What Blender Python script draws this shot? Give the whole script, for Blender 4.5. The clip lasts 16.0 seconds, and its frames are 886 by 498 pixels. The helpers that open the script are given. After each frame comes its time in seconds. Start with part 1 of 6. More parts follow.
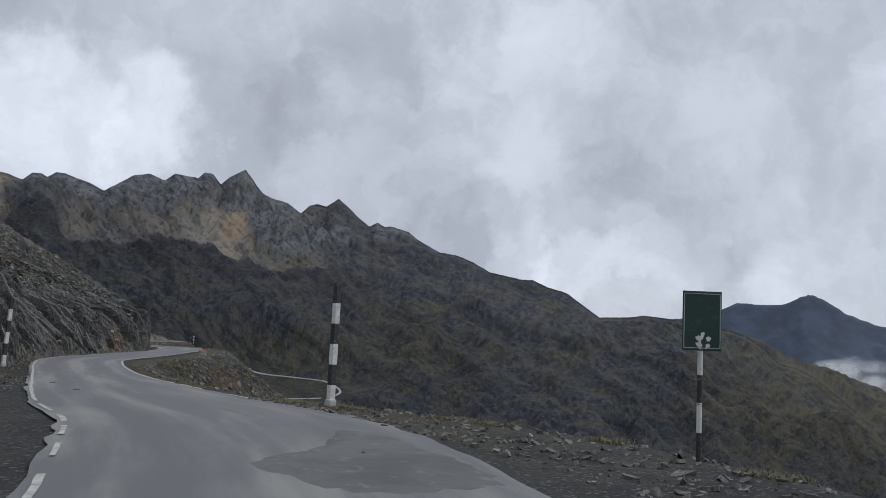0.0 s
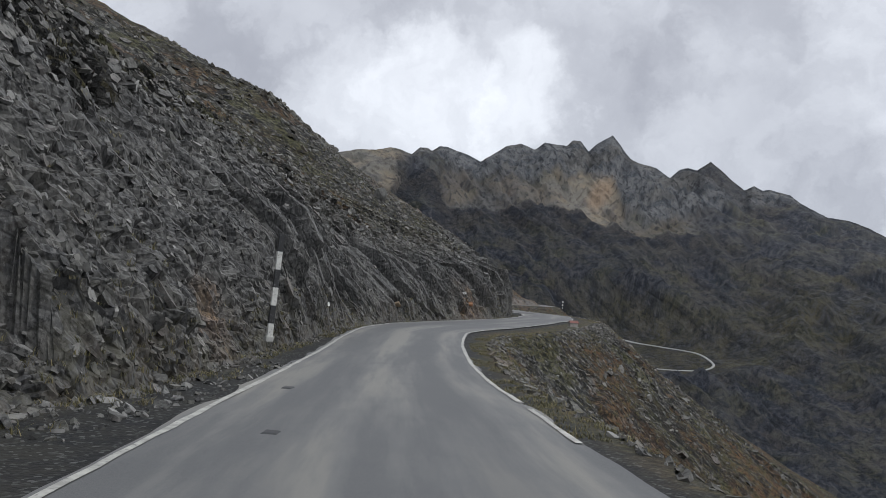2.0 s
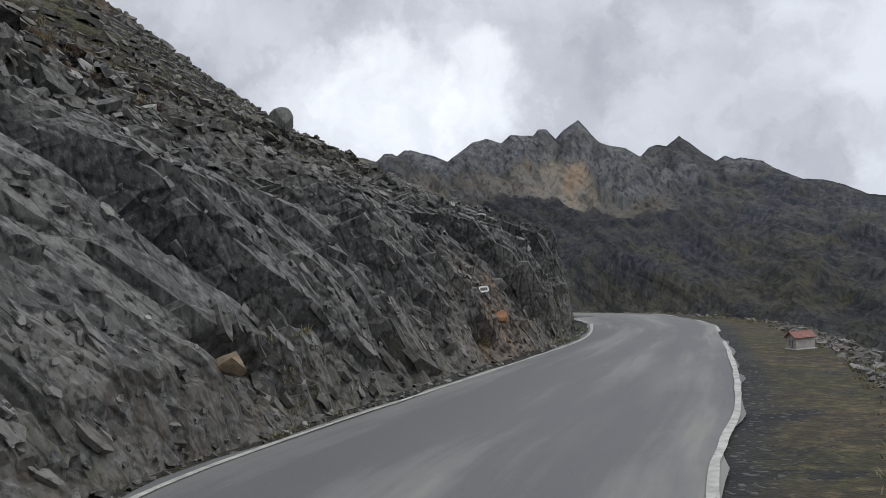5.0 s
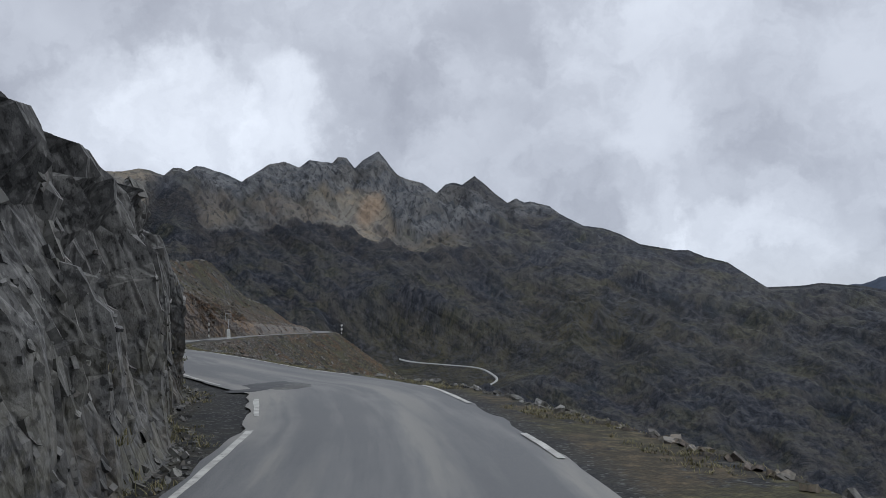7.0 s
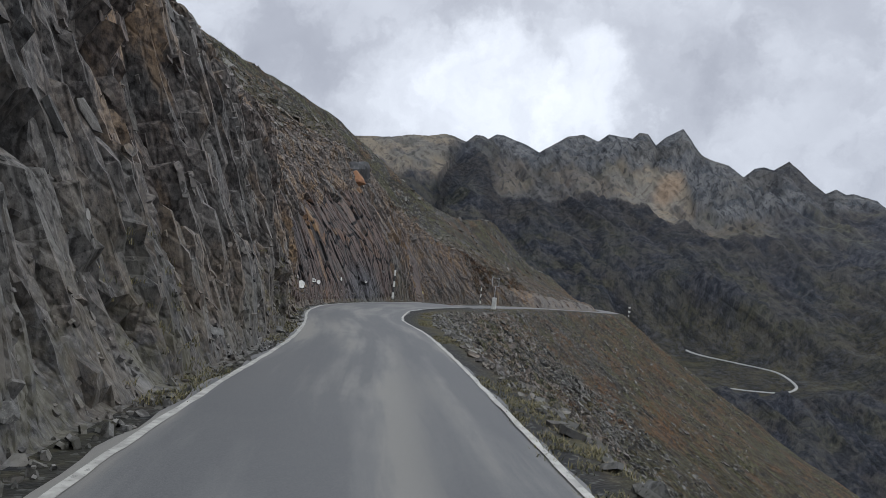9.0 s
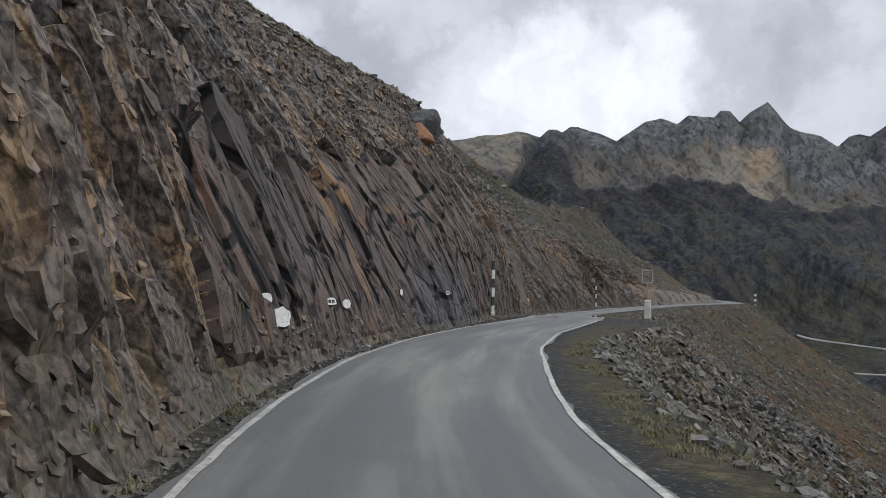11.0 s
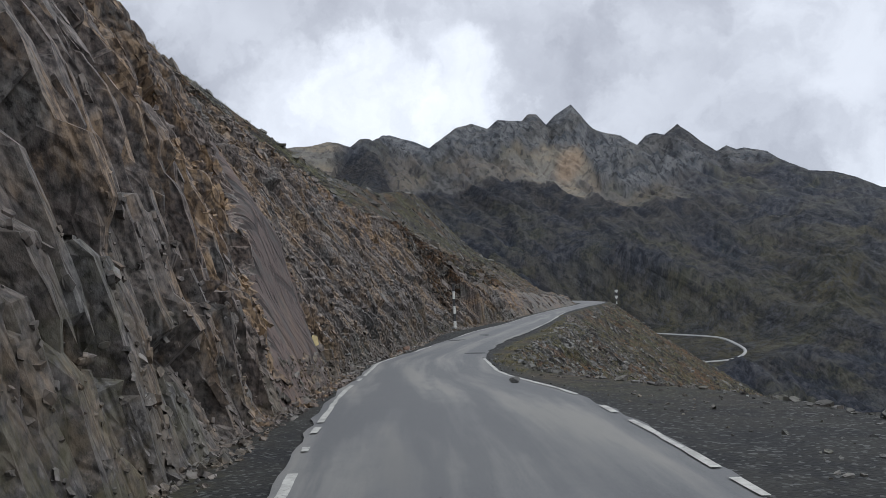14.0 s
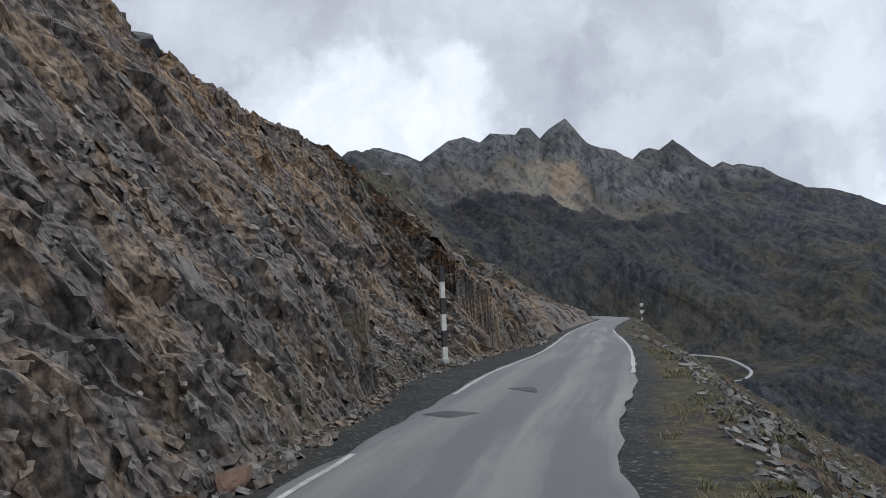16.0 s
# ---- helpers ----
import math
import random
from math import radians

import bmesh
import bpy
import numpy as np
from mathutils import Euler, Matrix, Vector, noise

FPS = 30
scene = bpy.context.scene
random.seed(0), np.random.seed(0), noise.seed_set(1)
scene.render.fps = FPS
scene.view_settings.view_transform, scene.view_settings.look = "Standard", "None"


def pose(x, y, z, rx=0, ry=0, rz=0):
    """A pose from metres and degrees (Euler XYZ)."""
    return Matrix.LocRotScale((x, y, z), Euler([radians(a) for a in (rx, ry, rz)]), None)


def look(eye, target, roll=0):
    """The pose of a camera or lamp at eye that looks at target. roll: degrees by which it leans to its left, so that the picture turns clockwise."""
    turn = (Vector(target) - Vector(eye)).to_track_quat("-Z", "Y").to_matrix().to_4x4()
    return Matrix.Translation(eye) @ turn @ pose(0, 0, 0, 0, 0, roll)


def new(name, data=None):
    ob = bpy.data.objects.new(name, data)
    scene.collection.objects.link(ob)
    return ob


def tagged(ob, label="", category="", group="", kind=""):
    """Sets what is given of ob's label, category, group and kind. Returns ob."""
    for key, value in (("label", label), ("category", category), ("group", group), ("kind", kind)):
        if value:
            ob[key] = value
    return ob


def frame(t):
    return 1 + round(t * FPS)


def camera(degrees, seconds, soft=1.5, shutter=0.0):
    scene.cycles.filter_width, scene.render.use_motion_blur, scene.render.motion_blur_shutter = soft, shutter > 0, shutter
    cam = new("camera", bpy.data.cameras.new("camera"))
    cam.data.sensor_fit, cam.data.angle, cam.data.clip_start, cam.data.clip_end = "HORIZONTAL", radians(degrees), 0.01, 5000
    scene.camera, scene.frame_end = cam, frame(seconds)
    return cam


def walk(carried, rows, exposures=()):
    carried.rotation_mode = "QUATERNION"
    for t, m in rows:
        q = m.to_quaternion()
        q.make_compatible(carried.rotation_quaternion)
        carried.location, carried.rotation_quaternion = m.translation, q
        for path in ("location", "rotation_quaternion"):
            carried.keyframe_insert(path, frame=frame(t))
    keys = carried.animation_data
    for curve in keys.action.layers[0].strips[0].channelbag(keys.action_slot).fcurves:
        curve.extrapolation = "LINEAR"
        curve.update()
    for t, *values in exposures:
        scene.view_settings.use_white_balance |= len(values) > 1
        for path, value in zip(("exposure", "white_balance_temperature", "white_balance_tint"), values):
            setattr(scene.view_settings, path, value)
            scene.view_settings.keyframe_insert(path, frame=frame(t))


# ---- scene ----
cam = camera(55.84, 16.0, soft=0.6)
# seconds, x, y, z, pitch, roll, yaw
PATH = [
    (0.0, -0.00, 0.00, 1.45, 4.20, -2.30, 0.00),
    (0.5, -0.31, 3.60, 1.33, 3.10, -3.16, 4.81),
    (1.0, -1.15, 7.30, 1.20, 1.35, -4.07, 12.95),
    (1.5, -2.51, 10.89, 1.08, 1.42, -4.08, 20.10),
    (2.0, -4.26, 14.59, 0.90, 0.73, -3.37, 24.75),
    (2.5, -6.33, 18.46, 0.72, 0.44, -2.15, 26.65),
    (3.0, -8.46, 22.63, 0.46, 0.17, 0.07, 28.27),
    (3.2, -9.33, 24.36, 0.36, 0.12, 0.22, 28.18),
    (3.7, -11.57, 28.85, 0.13, 0.29, 0.18, 28.42),
    (4.2, -13.71, 33.53, -0.08, 0.72, 0.44, 28.14),
    (4.7, -15.59, 38.38, -0.26, 1.05, 1.83, 25.89),
    (5.3, -17.26, 44.39, -0.44, 0.98, 4.43, 19.66),
    (5.5, -17.62, 46.42, -0.51, 0.82, 4.78, 16.76),
    (6.0, -18.29, 51.31, -0.61, 1.00, 4.61, 9.29),
    (6.5, -18.80, 55.84, -0.74, 2.11, 3.32, 7.70),
    (7.0, -19.26, 59.95, -0.88, 2.74, 0.17, 9.14),
    (7.5, -20.08, 64.30, -0.96, 2.64, -2.20, 13.43),
    (8.0, -21.37, 68.70, -1.12, 1.92, -4.24, 17.33),
    (8.5, -23.07, 73.05, -1.30, 1.37, -5.39, 22.41),
    (9.0, -25.24, 77.30, -1.49, 0.14, -5.85, 28.65),
    (9.2, -26.19, 79.05, -1.56, 0.10, -5.43, 30.42),
    (9.7, -28.89, 83.41, -1.75, -0.02, -2.71, 33.52),
    (10.2, -31.90, 87.77, -1.96, -0.10, -1.17, 34.60),
    (10.7, -35.04, 92.20, -2.17, -0.05, -1.14, 34.39),
    (11.3, -38.78, 97.77, -2.45, 0.23, -0.70, 33.70),
    (11.5, -39.98, 99.71, -2.55, 0.38, 0.08, 33.50),
    (12.0, -42.91, 104.70, -2.83, 0.29, 1.07, 32.09),
    (12.5, -45.74, 110.03, -3.05, -0.36, 2.79, 28.30),
    (13.0, -48.33, 115.49, -3.30, 0.23, 3.48, 25.93),
    (13.5, -50.75, 121.08, -3.57, 0.87, 3.28, 23.47),
    (14.0, -53.09, 126.78, -3.80, 0.89, 2.81, 21.88),
    (14.5, -55.50, 132.44, -4.08, 1.39, 2.16, 21.90),
    (15.0, -57.82, 138.11, -4.47, 2.44, 1.30, 22.11),
    (15.5, -60.06, 143.84, -4.90, 2.81, 1.57, 22.33),
    (16.0, -61.96, 149.66, -5.34, 2.02, 2.38, 21.26),
]
EXPOSURES = [(0.0, -0.08, 6100, 10), (1.0, 0.07, 6200, 10), (2.0, 0.15, 6350, 10), (3.0, 0.22, 6500, 10), (5.5, 0.17, 6300, 10), (7.0, 0.0, 6100, 10), (8.0, 0.05, 6150, 10), (9.0, 0.2, 6200, 10), (11.5, 0.25, 6350, 10), (13.0, 0.25, 6250, 10), (16.0, 0.22, 6150, 10)]
walk(cam, [(t, pose(x, y, z, 90 + p, r, w)) for t, x, y, z, p, r, w in PATH], EXPOSURES)

# ---- world and light ----
world = bpy.data.worlds.new("overcast_sky")
scene.world = world
world.use_nodes = True


def node(tree, kind, **values):
    n = tree.nodes.new(kind)
    for key, value in values.items():
        if key in n.inputs.keys():
            n.inputs[key].default_value = value
    return n


def sky_dir(az, el):
    """Unit vector to azimuth (degrees left of +y) and elevation."""
    a, e = radians(az), radians(el)
    return (-math.sin(a) * math.cos(e), math.cos(a) * math.cos(e), math.sin(e))


def mix_rgb(tree, fac, a, b, blend="MIX"):
    n = tree.nodes.new("ShaderNodeMix")
    n.data_type, n.blend_type = "RGBA", blend
    for slot, value in ((0, fac), (6, a), (7, b)):
        if isinstance(value, bpy.types.NodeSocket):
            tree.links.new(value, n.inputs[slot])
        elif slot == 0:
            n.inputs[0].default_value = value
        else:
            n.inputs[slot].default_value = (*value[:3], 1)
    return n.outputs[2]


def mathn(tree, op, a, b=0.0, c=0.0, clamp=False):
    n = tree.nodes.new("ShaderNodeMath")
    n.operation, n.use_clamp = op, clamp
    for i, value in enumerate((a, b, c)):
        if isinstance(value, bpy.types.NodeSocket):
            tree.links.new(value, n.inputs[i])
        else:
            n.inputs[i].default_value = value
    return n.outputs[0]


def ramp(tree, value, lo, hi, a=0.0, b=1.0):
    n = tree.nodes.new("ShaderNodeMapRange")
    n.interpolation_type = "SMOOTHSTEP"
    tree.links.new(value, n.inputs[0])
    n.inputs[1].default_value, n.inputs[2].default_value = lo, hi
    n.inputs[3].default_value, n.inputs[4].default_value = a, b
    return n.outputs[0]


def noise_tex(tree, vec, scale, detail=4.0, rough=0.55, distortion=0.0):
    n = node(tree, "ShaderNodeTexNoise", Scale=scale, Detail=detail, Roughness=rough, Distortion=distortion)
    if vec is not None:
        tree.links.new(vec, n.inputs["Vector"])
    return n.outputs["Fac"]


def vec_scale(tree, vec, s):
    n = tree.nodes.new("ShaderNodeVectorMath")
    n.operation = "MULTIPLY"
    tree.links.new(vec, n.inputs[0])
    n.inputs[1].default_value = s
    return n.outputs[0]


def build_sky():
    t = world.node_tree
    t.nodes.clear()
    out = t.nodes.new("ShaderNodeOutputWorld")
    bg = t.nodes.new("ShaderNodeBackground")
    t.links.new(bg.outputs[0], out.inputs[0])
    sky = t.nodes.new("ShaderNodeTexSky")
    sky.sky_type, sky.sun_disc = "NISHITA", False
    sky.sun_elevation, sky.sun_rotation = radians(SUN_EL), radians(-SUN_AZ)
    sky.altitude = 4300
    dirn = t.nodes.new("ShaderNodeTexCoord").outputs["Generated"]
    # swirl of the cloud edges
    n = node(t, "ShaderNodeTexNoise", Scale=5.5, Detail=12.0, Roughness=0.62)
    t.links.new(dirn, n.inputs["Vector"])
    sub = t.nodes.new("ShaderNodeVectorMath")
    sub.operation = "SUBTRACT"
    t.links.new(n.outputs["Color"], sub.inputs[0])
    sub.inputs[1].default_value = (0.5, 0.5, 0.5)
    mad = t.nodes.new("ShaderNodeVectorMath")
    mad.operation = "MULTIPLY_ADD"
    t.links.new(sub.outputs[0], mad.inputs[0])
    mad.inputs[1].default_value = (0.26, 0.26, 0.26)
    t.links.new(dirn, mad.inputs[2])
    norm = t.nodes.new("ShaderNodeVectorMath")
    norm.operation = "NORMALIZE"
    t.links.new(mad.outputs[0], norm.inputs[0])
    warped = norm.outputs[0]
    soft = noise_tex(t, dirn, 2.2, 6.0, 0.55)
    fine = noise_tex(t, warped, 9.0, 6.0, 0.6)
    level = mathn(t, "ADD", ramp(t, soft, 0.35, 0.65, -0.09, 0.08), ramp(t, fine, 0.35, 0.65, -0.07, 0.06))
    level = mathn(t, "ADD", level, 0.66)
    # cloud masses: azimuth, elevation, radius, lift
    for az, el, rad, lift in CLOUDS:
        d = t.nodes.new("ShaderNodeVectorMath")
        d.operation = "DOT_PRODUCT"
        t.links.new(warped, d.inputs[0])
        d.inputs[1].default_value = sky_dir(az, el)
        level = mathn(t, "ADD", level, ramp(t, d.outputs["Value"], math.cos(radians(rad)), math.cos(radians(rad * 0.45)), 0.0, lift))
    # an overcast sky brightens towards the zenith
    sep = t.nodes.new("ShaderNodeSeparateXYZ")
    t.links.new(dirn, sep.inputs[0])
    level = mathn(t, "MULTIPLY", level, ramp(t, sep.outputs[2], 0.30, 0.95, 1.0, ZENITH))
    grey = t.nodes.new("ShaderNodeCombineColor")
    t.links.new(mathn(t, "MULTIPLY", level, 0.955), grey.inputs[0])
    t.links.new(mathn(t, "MULTIPLY", level, 0.985), grey.inputs[1])
    t.links.new(mathn(t, "ADD", mathn(t, "MULTIPLY", level, 0.99), 0.045), grey.inputs[2])
    dim = mix_rgb(t, 1.0, sky.outputs[0], (0.08, 0.08, 0.08), "MULTIPLY")
    t.links.new(mix_rgb(t, 0.94, dim, grey.outputs[0]), bg.inputs[0])
    bg.inputs[1].default_value = 1.0


SUN_EL, SUN_AZ = 45.0, -80.0
ZENITH = 1.95
CLOUDS = [
    (20.0, 11.0, 4.5, 0.14), (26.0, 11.0, 5.0, 0.13), (31.0, 10.0, 4.0, 0.10), (23.0, 18.0, 7.0, -0.05), (13.0, 16.0, 7.0, -0.06), (9.0, 12.0, 5.5, -0.07), (9.0, 22.0, 9.0, -0.05),
    (38.0, 18.0, 12.0, -0.10), (-3.0, 14.0, 8.0, 0.11), (2.0, 8.0, 4.0, -0.05), (-2.0, 6.0, 4.0, -0.05), (-6.0, 4.0, 4.0, 0.14), (-10.0, 3.0, 3.5, 0.14), (-12.0, 8.0, 5.0, -0.05), (-15.0, 5.0, 4.0, 0.10),
    (-19.0, 7.0, 5.0, -0.07), (-20.0, 18.0, 10.0, -0.08), (-24.0, 3.0, 5.0, 0.06),
]
build_sky()

sun_data = bpy.data.lights.new("sun", "SUN")
sun_data.energy, sun_data.angle, sun_data.color = 1.0, radians(20), (1.0, 0.96, 0.9)
sun = new("sun", sun_data)
sun.matrix_world = look(tuple(200 * c for c in sky_dir(SUN_AZ, SUN_EL)), (0, 0, 0))

# ---- numeric noise ----


def hash3(i, j, k, seed):
    h = (i * 374761393 + j * 668265263 + k * 2147483647 + seed * 974634777) & 0xFFFFFFFF
    h = ((h ^ (h >> 13)) * 1274126177) & 0xFFFFFFFF
    h = ((h ^ (h >> 16)) * 2246822519) & 0xFFFFFFFF
    return ((h ^ (h >> 15)) & 0xFFFFFF) / float(0xFFFFFF)


def vnoise(p, seed=0):
    """Smooth value noise in -1..1 at points p (n, 3)."""
    q = np.floor(p).astype(np.int64)
    f = p - q
    f = f * f * (3 - 2 * f)
    r = 0
    for dx in (0, 1):
        for dy in (0, 1):
            for dz in (0, 1):
                w = (f[:, 0] if dx else 1 - f[:, 0]) * (f[:, 1] if dy else 1 - f[:, 1]) * (f[:, 2] if dz else 1 - f[:, 2])
                r = r + w * hash3(q[:, 0] + dx, q[:, 1] + dy, q[:, 2] + dz, seed)
    return 2 * r - 1


def fbm(p, octaves=4, gain=0.5, seed=0, ridged=False):
    total, amp, norm_ = 0, 1.0, 0.0
    for o in range(octaves):
        v = vnoise(p * (2.03 ** o) + 17.3 * o, seed + o)
        total = total + amp * (1 - 2 * np.abs(v) if ridged else v)
        norm_ += amp
        amp *= gain
    return total / norm_


def cells(p, seed=0):
    """Worley cells: distance to the nearest seed, gap to the next one, and a random value per cell."""
    q = np.floor(p).astype(np.int64)
    d1 = np.full(len(p), 9.0)
    d2 = np.full(len(p), 9.0)
    rnd = np.zeros(len(p))
    for dx in (-1, 0, 1):
        for dy in (-1, 0, 1):
            for dz in (-1, 0, 1):
                i, j, k = q[:, 0] + dx, q[:, 1] + dy, q[:, 2] + dz
                c = np.stack([i + hash3(i, j, k, seed), j + hash3(i, j, k, seed + 1), k + hash3(i, j, k, seed + 2)], 1)
                d = np.sqrt(((p - c) ** 2).sum(1))
                near = d < d1
                d2 = np.where(near, d1, np.minimum(d2, d))
                rnd = np.where(near, hash3(i, j, k, seed + 3), rnd)
                d1 = np.where(near, d, d1)
    return d1, d2 - d1, rnd


# ---- mesh helpers ----


def mesh_from(name, verts, faces, mat=None, smooth=False):
    me = bpy.data.meshes.new(name)
    verts = np.asarray(verts, dtype=np.float32)
    faces = np.asarray(faces, dtype=np.int32)
    k = faces.shape[1]
    me.vertices.add(len(verts))
    me.vertices.foreach_set("co", verts.ravel())
    me.loops.add(faces.size)
    me.loops.foreach_set("vertex_index", faces.ravel())
    me.polygons.add(len(faces))
    me.polygons.foreach_set("loop_start", np.arange(0, faces.size, k, dtype=np.int32))
    me.polygons.foreach_set("use_smooth", np.full(len(faces), smooth))
    me.update(calc_edges=True)
    me.validate()
    if mat:
        me.materials.append(mat)
    return me


def grid_faces(n, m):
    i = np.arange(n * m).reshape(n, m)
    return np.stack([i[:-1, :-1], i[1:, :-1], i[1:, 1:], i[:-1, 1:]], -1).reshape(-1, 4)


def add_mask(me, name, values):
    att = me.attributes.new(name, "FLOAT", "POINT")
    att.data.foreach_set("value", np.asarray(values, dtype=np.float32).ravel())


def part(name, bm, material, parent=None, label=""):
    me = bpy.data.meshes.new(name)
    bm.to_mesh(me)
    bm.free()
    if material:
        me.materials.append(material)
    ob = new(name, me)
    if parent is not None:
        ob.parent = parent
    return tagged(ob, label)


def box_bm(sx, sy, sz, at=(0, 0, 0), bevel=0.0, turn=None, bm=None):
    own = bm is None
    bm = bm or bmesh.new()
    m = Matrix.Translation(at) @ (turn or Matrix.Identity(4)) @ Matrix.Diagonal((sx, sy, sz, 1))
    made = bmesh.ops.create_cube(bm, size=1, matrix=m)["verts"]
    if bevel and own:
        bmesh.ops.bevel(bm, geom=list(bm.edges), offset=bevel, segments=2, affect="EDGES", profile=0.6)
    return bm


def rod_bm(r, length, at=(0, 0, 0), turn=None, seg=14, r2=None, bm=None):
    bm = bm or bmesh.new()
    m = Matrix.Translation(at) @ (turn or Matrix.Identity(4))
    bmesh.ops.create_cone(bm, cap_ends=True, segments=seg, radius1=r, radius2=r if r2 is None else r2, depth=length, matrix=m)
    return bm


def curve_through(knots):
    """A smooth function through (position, value) knots (monotone cubic)."""
    k = np.array(knots, dtype=float)
    x, y = k[:, 0], k[:, 1]
    d = np.diff(y) / np.diff(x)
    m = np.zeros(len(x))
    m[1:-1] = np.where(d[:-1] * d[1:] > 0, 2 * d[:-1] * d[1:] / np.where(np.abs(d[:-1] + d[1:]) < 1e-9, 1e-9, d[:-1] + d[1:]), 0)
    m[0], m[-1] = d[0], d[-1]

    def f(q):
        q = np.clip(np.asarray(q, dtype=float), x[0], x[-1])
        i = np.clip(np.searchsorted(x, q) - 1, 0, len(x) - 2)
        h = x[i + 1] - x[i]
        t = (q - x[i]) / h
        return ((2 * t ** 3 - 3 * t ** 2 + 1) * y[i] + (t ** 3 - 2 * t ** 2 + t) * h * m[i] + (-2 * t ** 3 + 3 * t ** 2) * y[i + 1] + (t ** 3 - t ** 2) * h * m[i + 1])

    return f


# ---- plan: the valley side is laid out by a (metres along it) and b (metres to its left) ----
AXIS = radians(23.0)
ALONG = np.array([-math.sin(AXIS), math.cos(AXIS)])
LEFT = np.array([-math.cos(AXIS), -math.sin(AXIS)])


def xy(a, b):
    a, b = np.asarray(a, dtype=float), np.asarray(b, dtype=float)
    return a * ALONG[0] + b * LEFT[0], a * ALONG[1] + b * LEFT[1]


def spot(a, b, z):
    x, y = xy(a, b)
    return Vector((float(x), float(y), float(z)))


line_left = curve_through([(-40, 13.5), (-25, 10), (-8, 4.6), (0, 2.2), (8, 0.45), (14, 0.3), (19, 0.92), (24, 1.28), (30, 1.58), (36, 1.86), (42, 2.15), (46, 2.22), (51, 1.6), (54, 0.55), (56, -0.3), (59.1, -1.6), (61.4, -2.55), (65.3, -4.05), (68, -4.75), (70.7, -5.28), (75.3, -5.9), (79, -5.95), (82, -5.15), (86, -4.25), (90.3, -3.5), (97.4, -2.35), (102.4, -1.3), (112, 0.95), (118.6, 1.85), (124, 2.05), (130, 1.75), (138, 0.9), (143, 0.62), (148, 0.9), (155, 1.18), (163, 1.1), (168.5, -0.1), (174, -1.4), (180, -2.85), (186, -4.7), (206, -9.2), (242, -18), (262, -23), (272, -25), (282, -25), (295, -20), (330, 10)])
line_right = curve_through([(-40, 8), (-25, 4), (-8, -0.2), (0, -2.6), (8, -4.2), (12, -4.6), (15, -4.5), (18.5, -3.9), (20.2, -3.6), (26.6, -2.8), (31, -2.25), (36, -1.9), (41.5, -1.75), (46.7, -1.85), (50, -2.6), (54, -4.15), (60.4, -6.18), (64, -7.2), (69, -8.6), (73.5, -9.2), (79, -9.55), (83, -8.75), (87, -7.65), (90.3, -7.05), (97, -5.85), (104, -4.5), (112, -2.65), (118.4, -1.92), (122.4, -1.58), (128, -1.6), (132, -1.95), (136, -2.4), (143, -2.88), (150, -2.95), (158.5, -2.3), (163.4, -2.3), (170, -3.3), (178, -5.5), (186, -7.5), (210, -12.6), (238, -20), (262, -26.6), (274, -29.2), (285, -28.5), (300, -21), (330, 5)])
road_z = curve_through([(-40, 1.2), (-10, 0.35), (0, 0), (7.2, -0.25), (15, -0.55), (24, -1.0), (36, -1.53), (47.6, -1.89), (62.7, -2.33), (81, -2.94), (105, -3.9), (125, -4.75), (143.6, -5.53), (162, -6.79), (185, -7.6), (230, -9.6), (275, -11.6), (330, -13)])
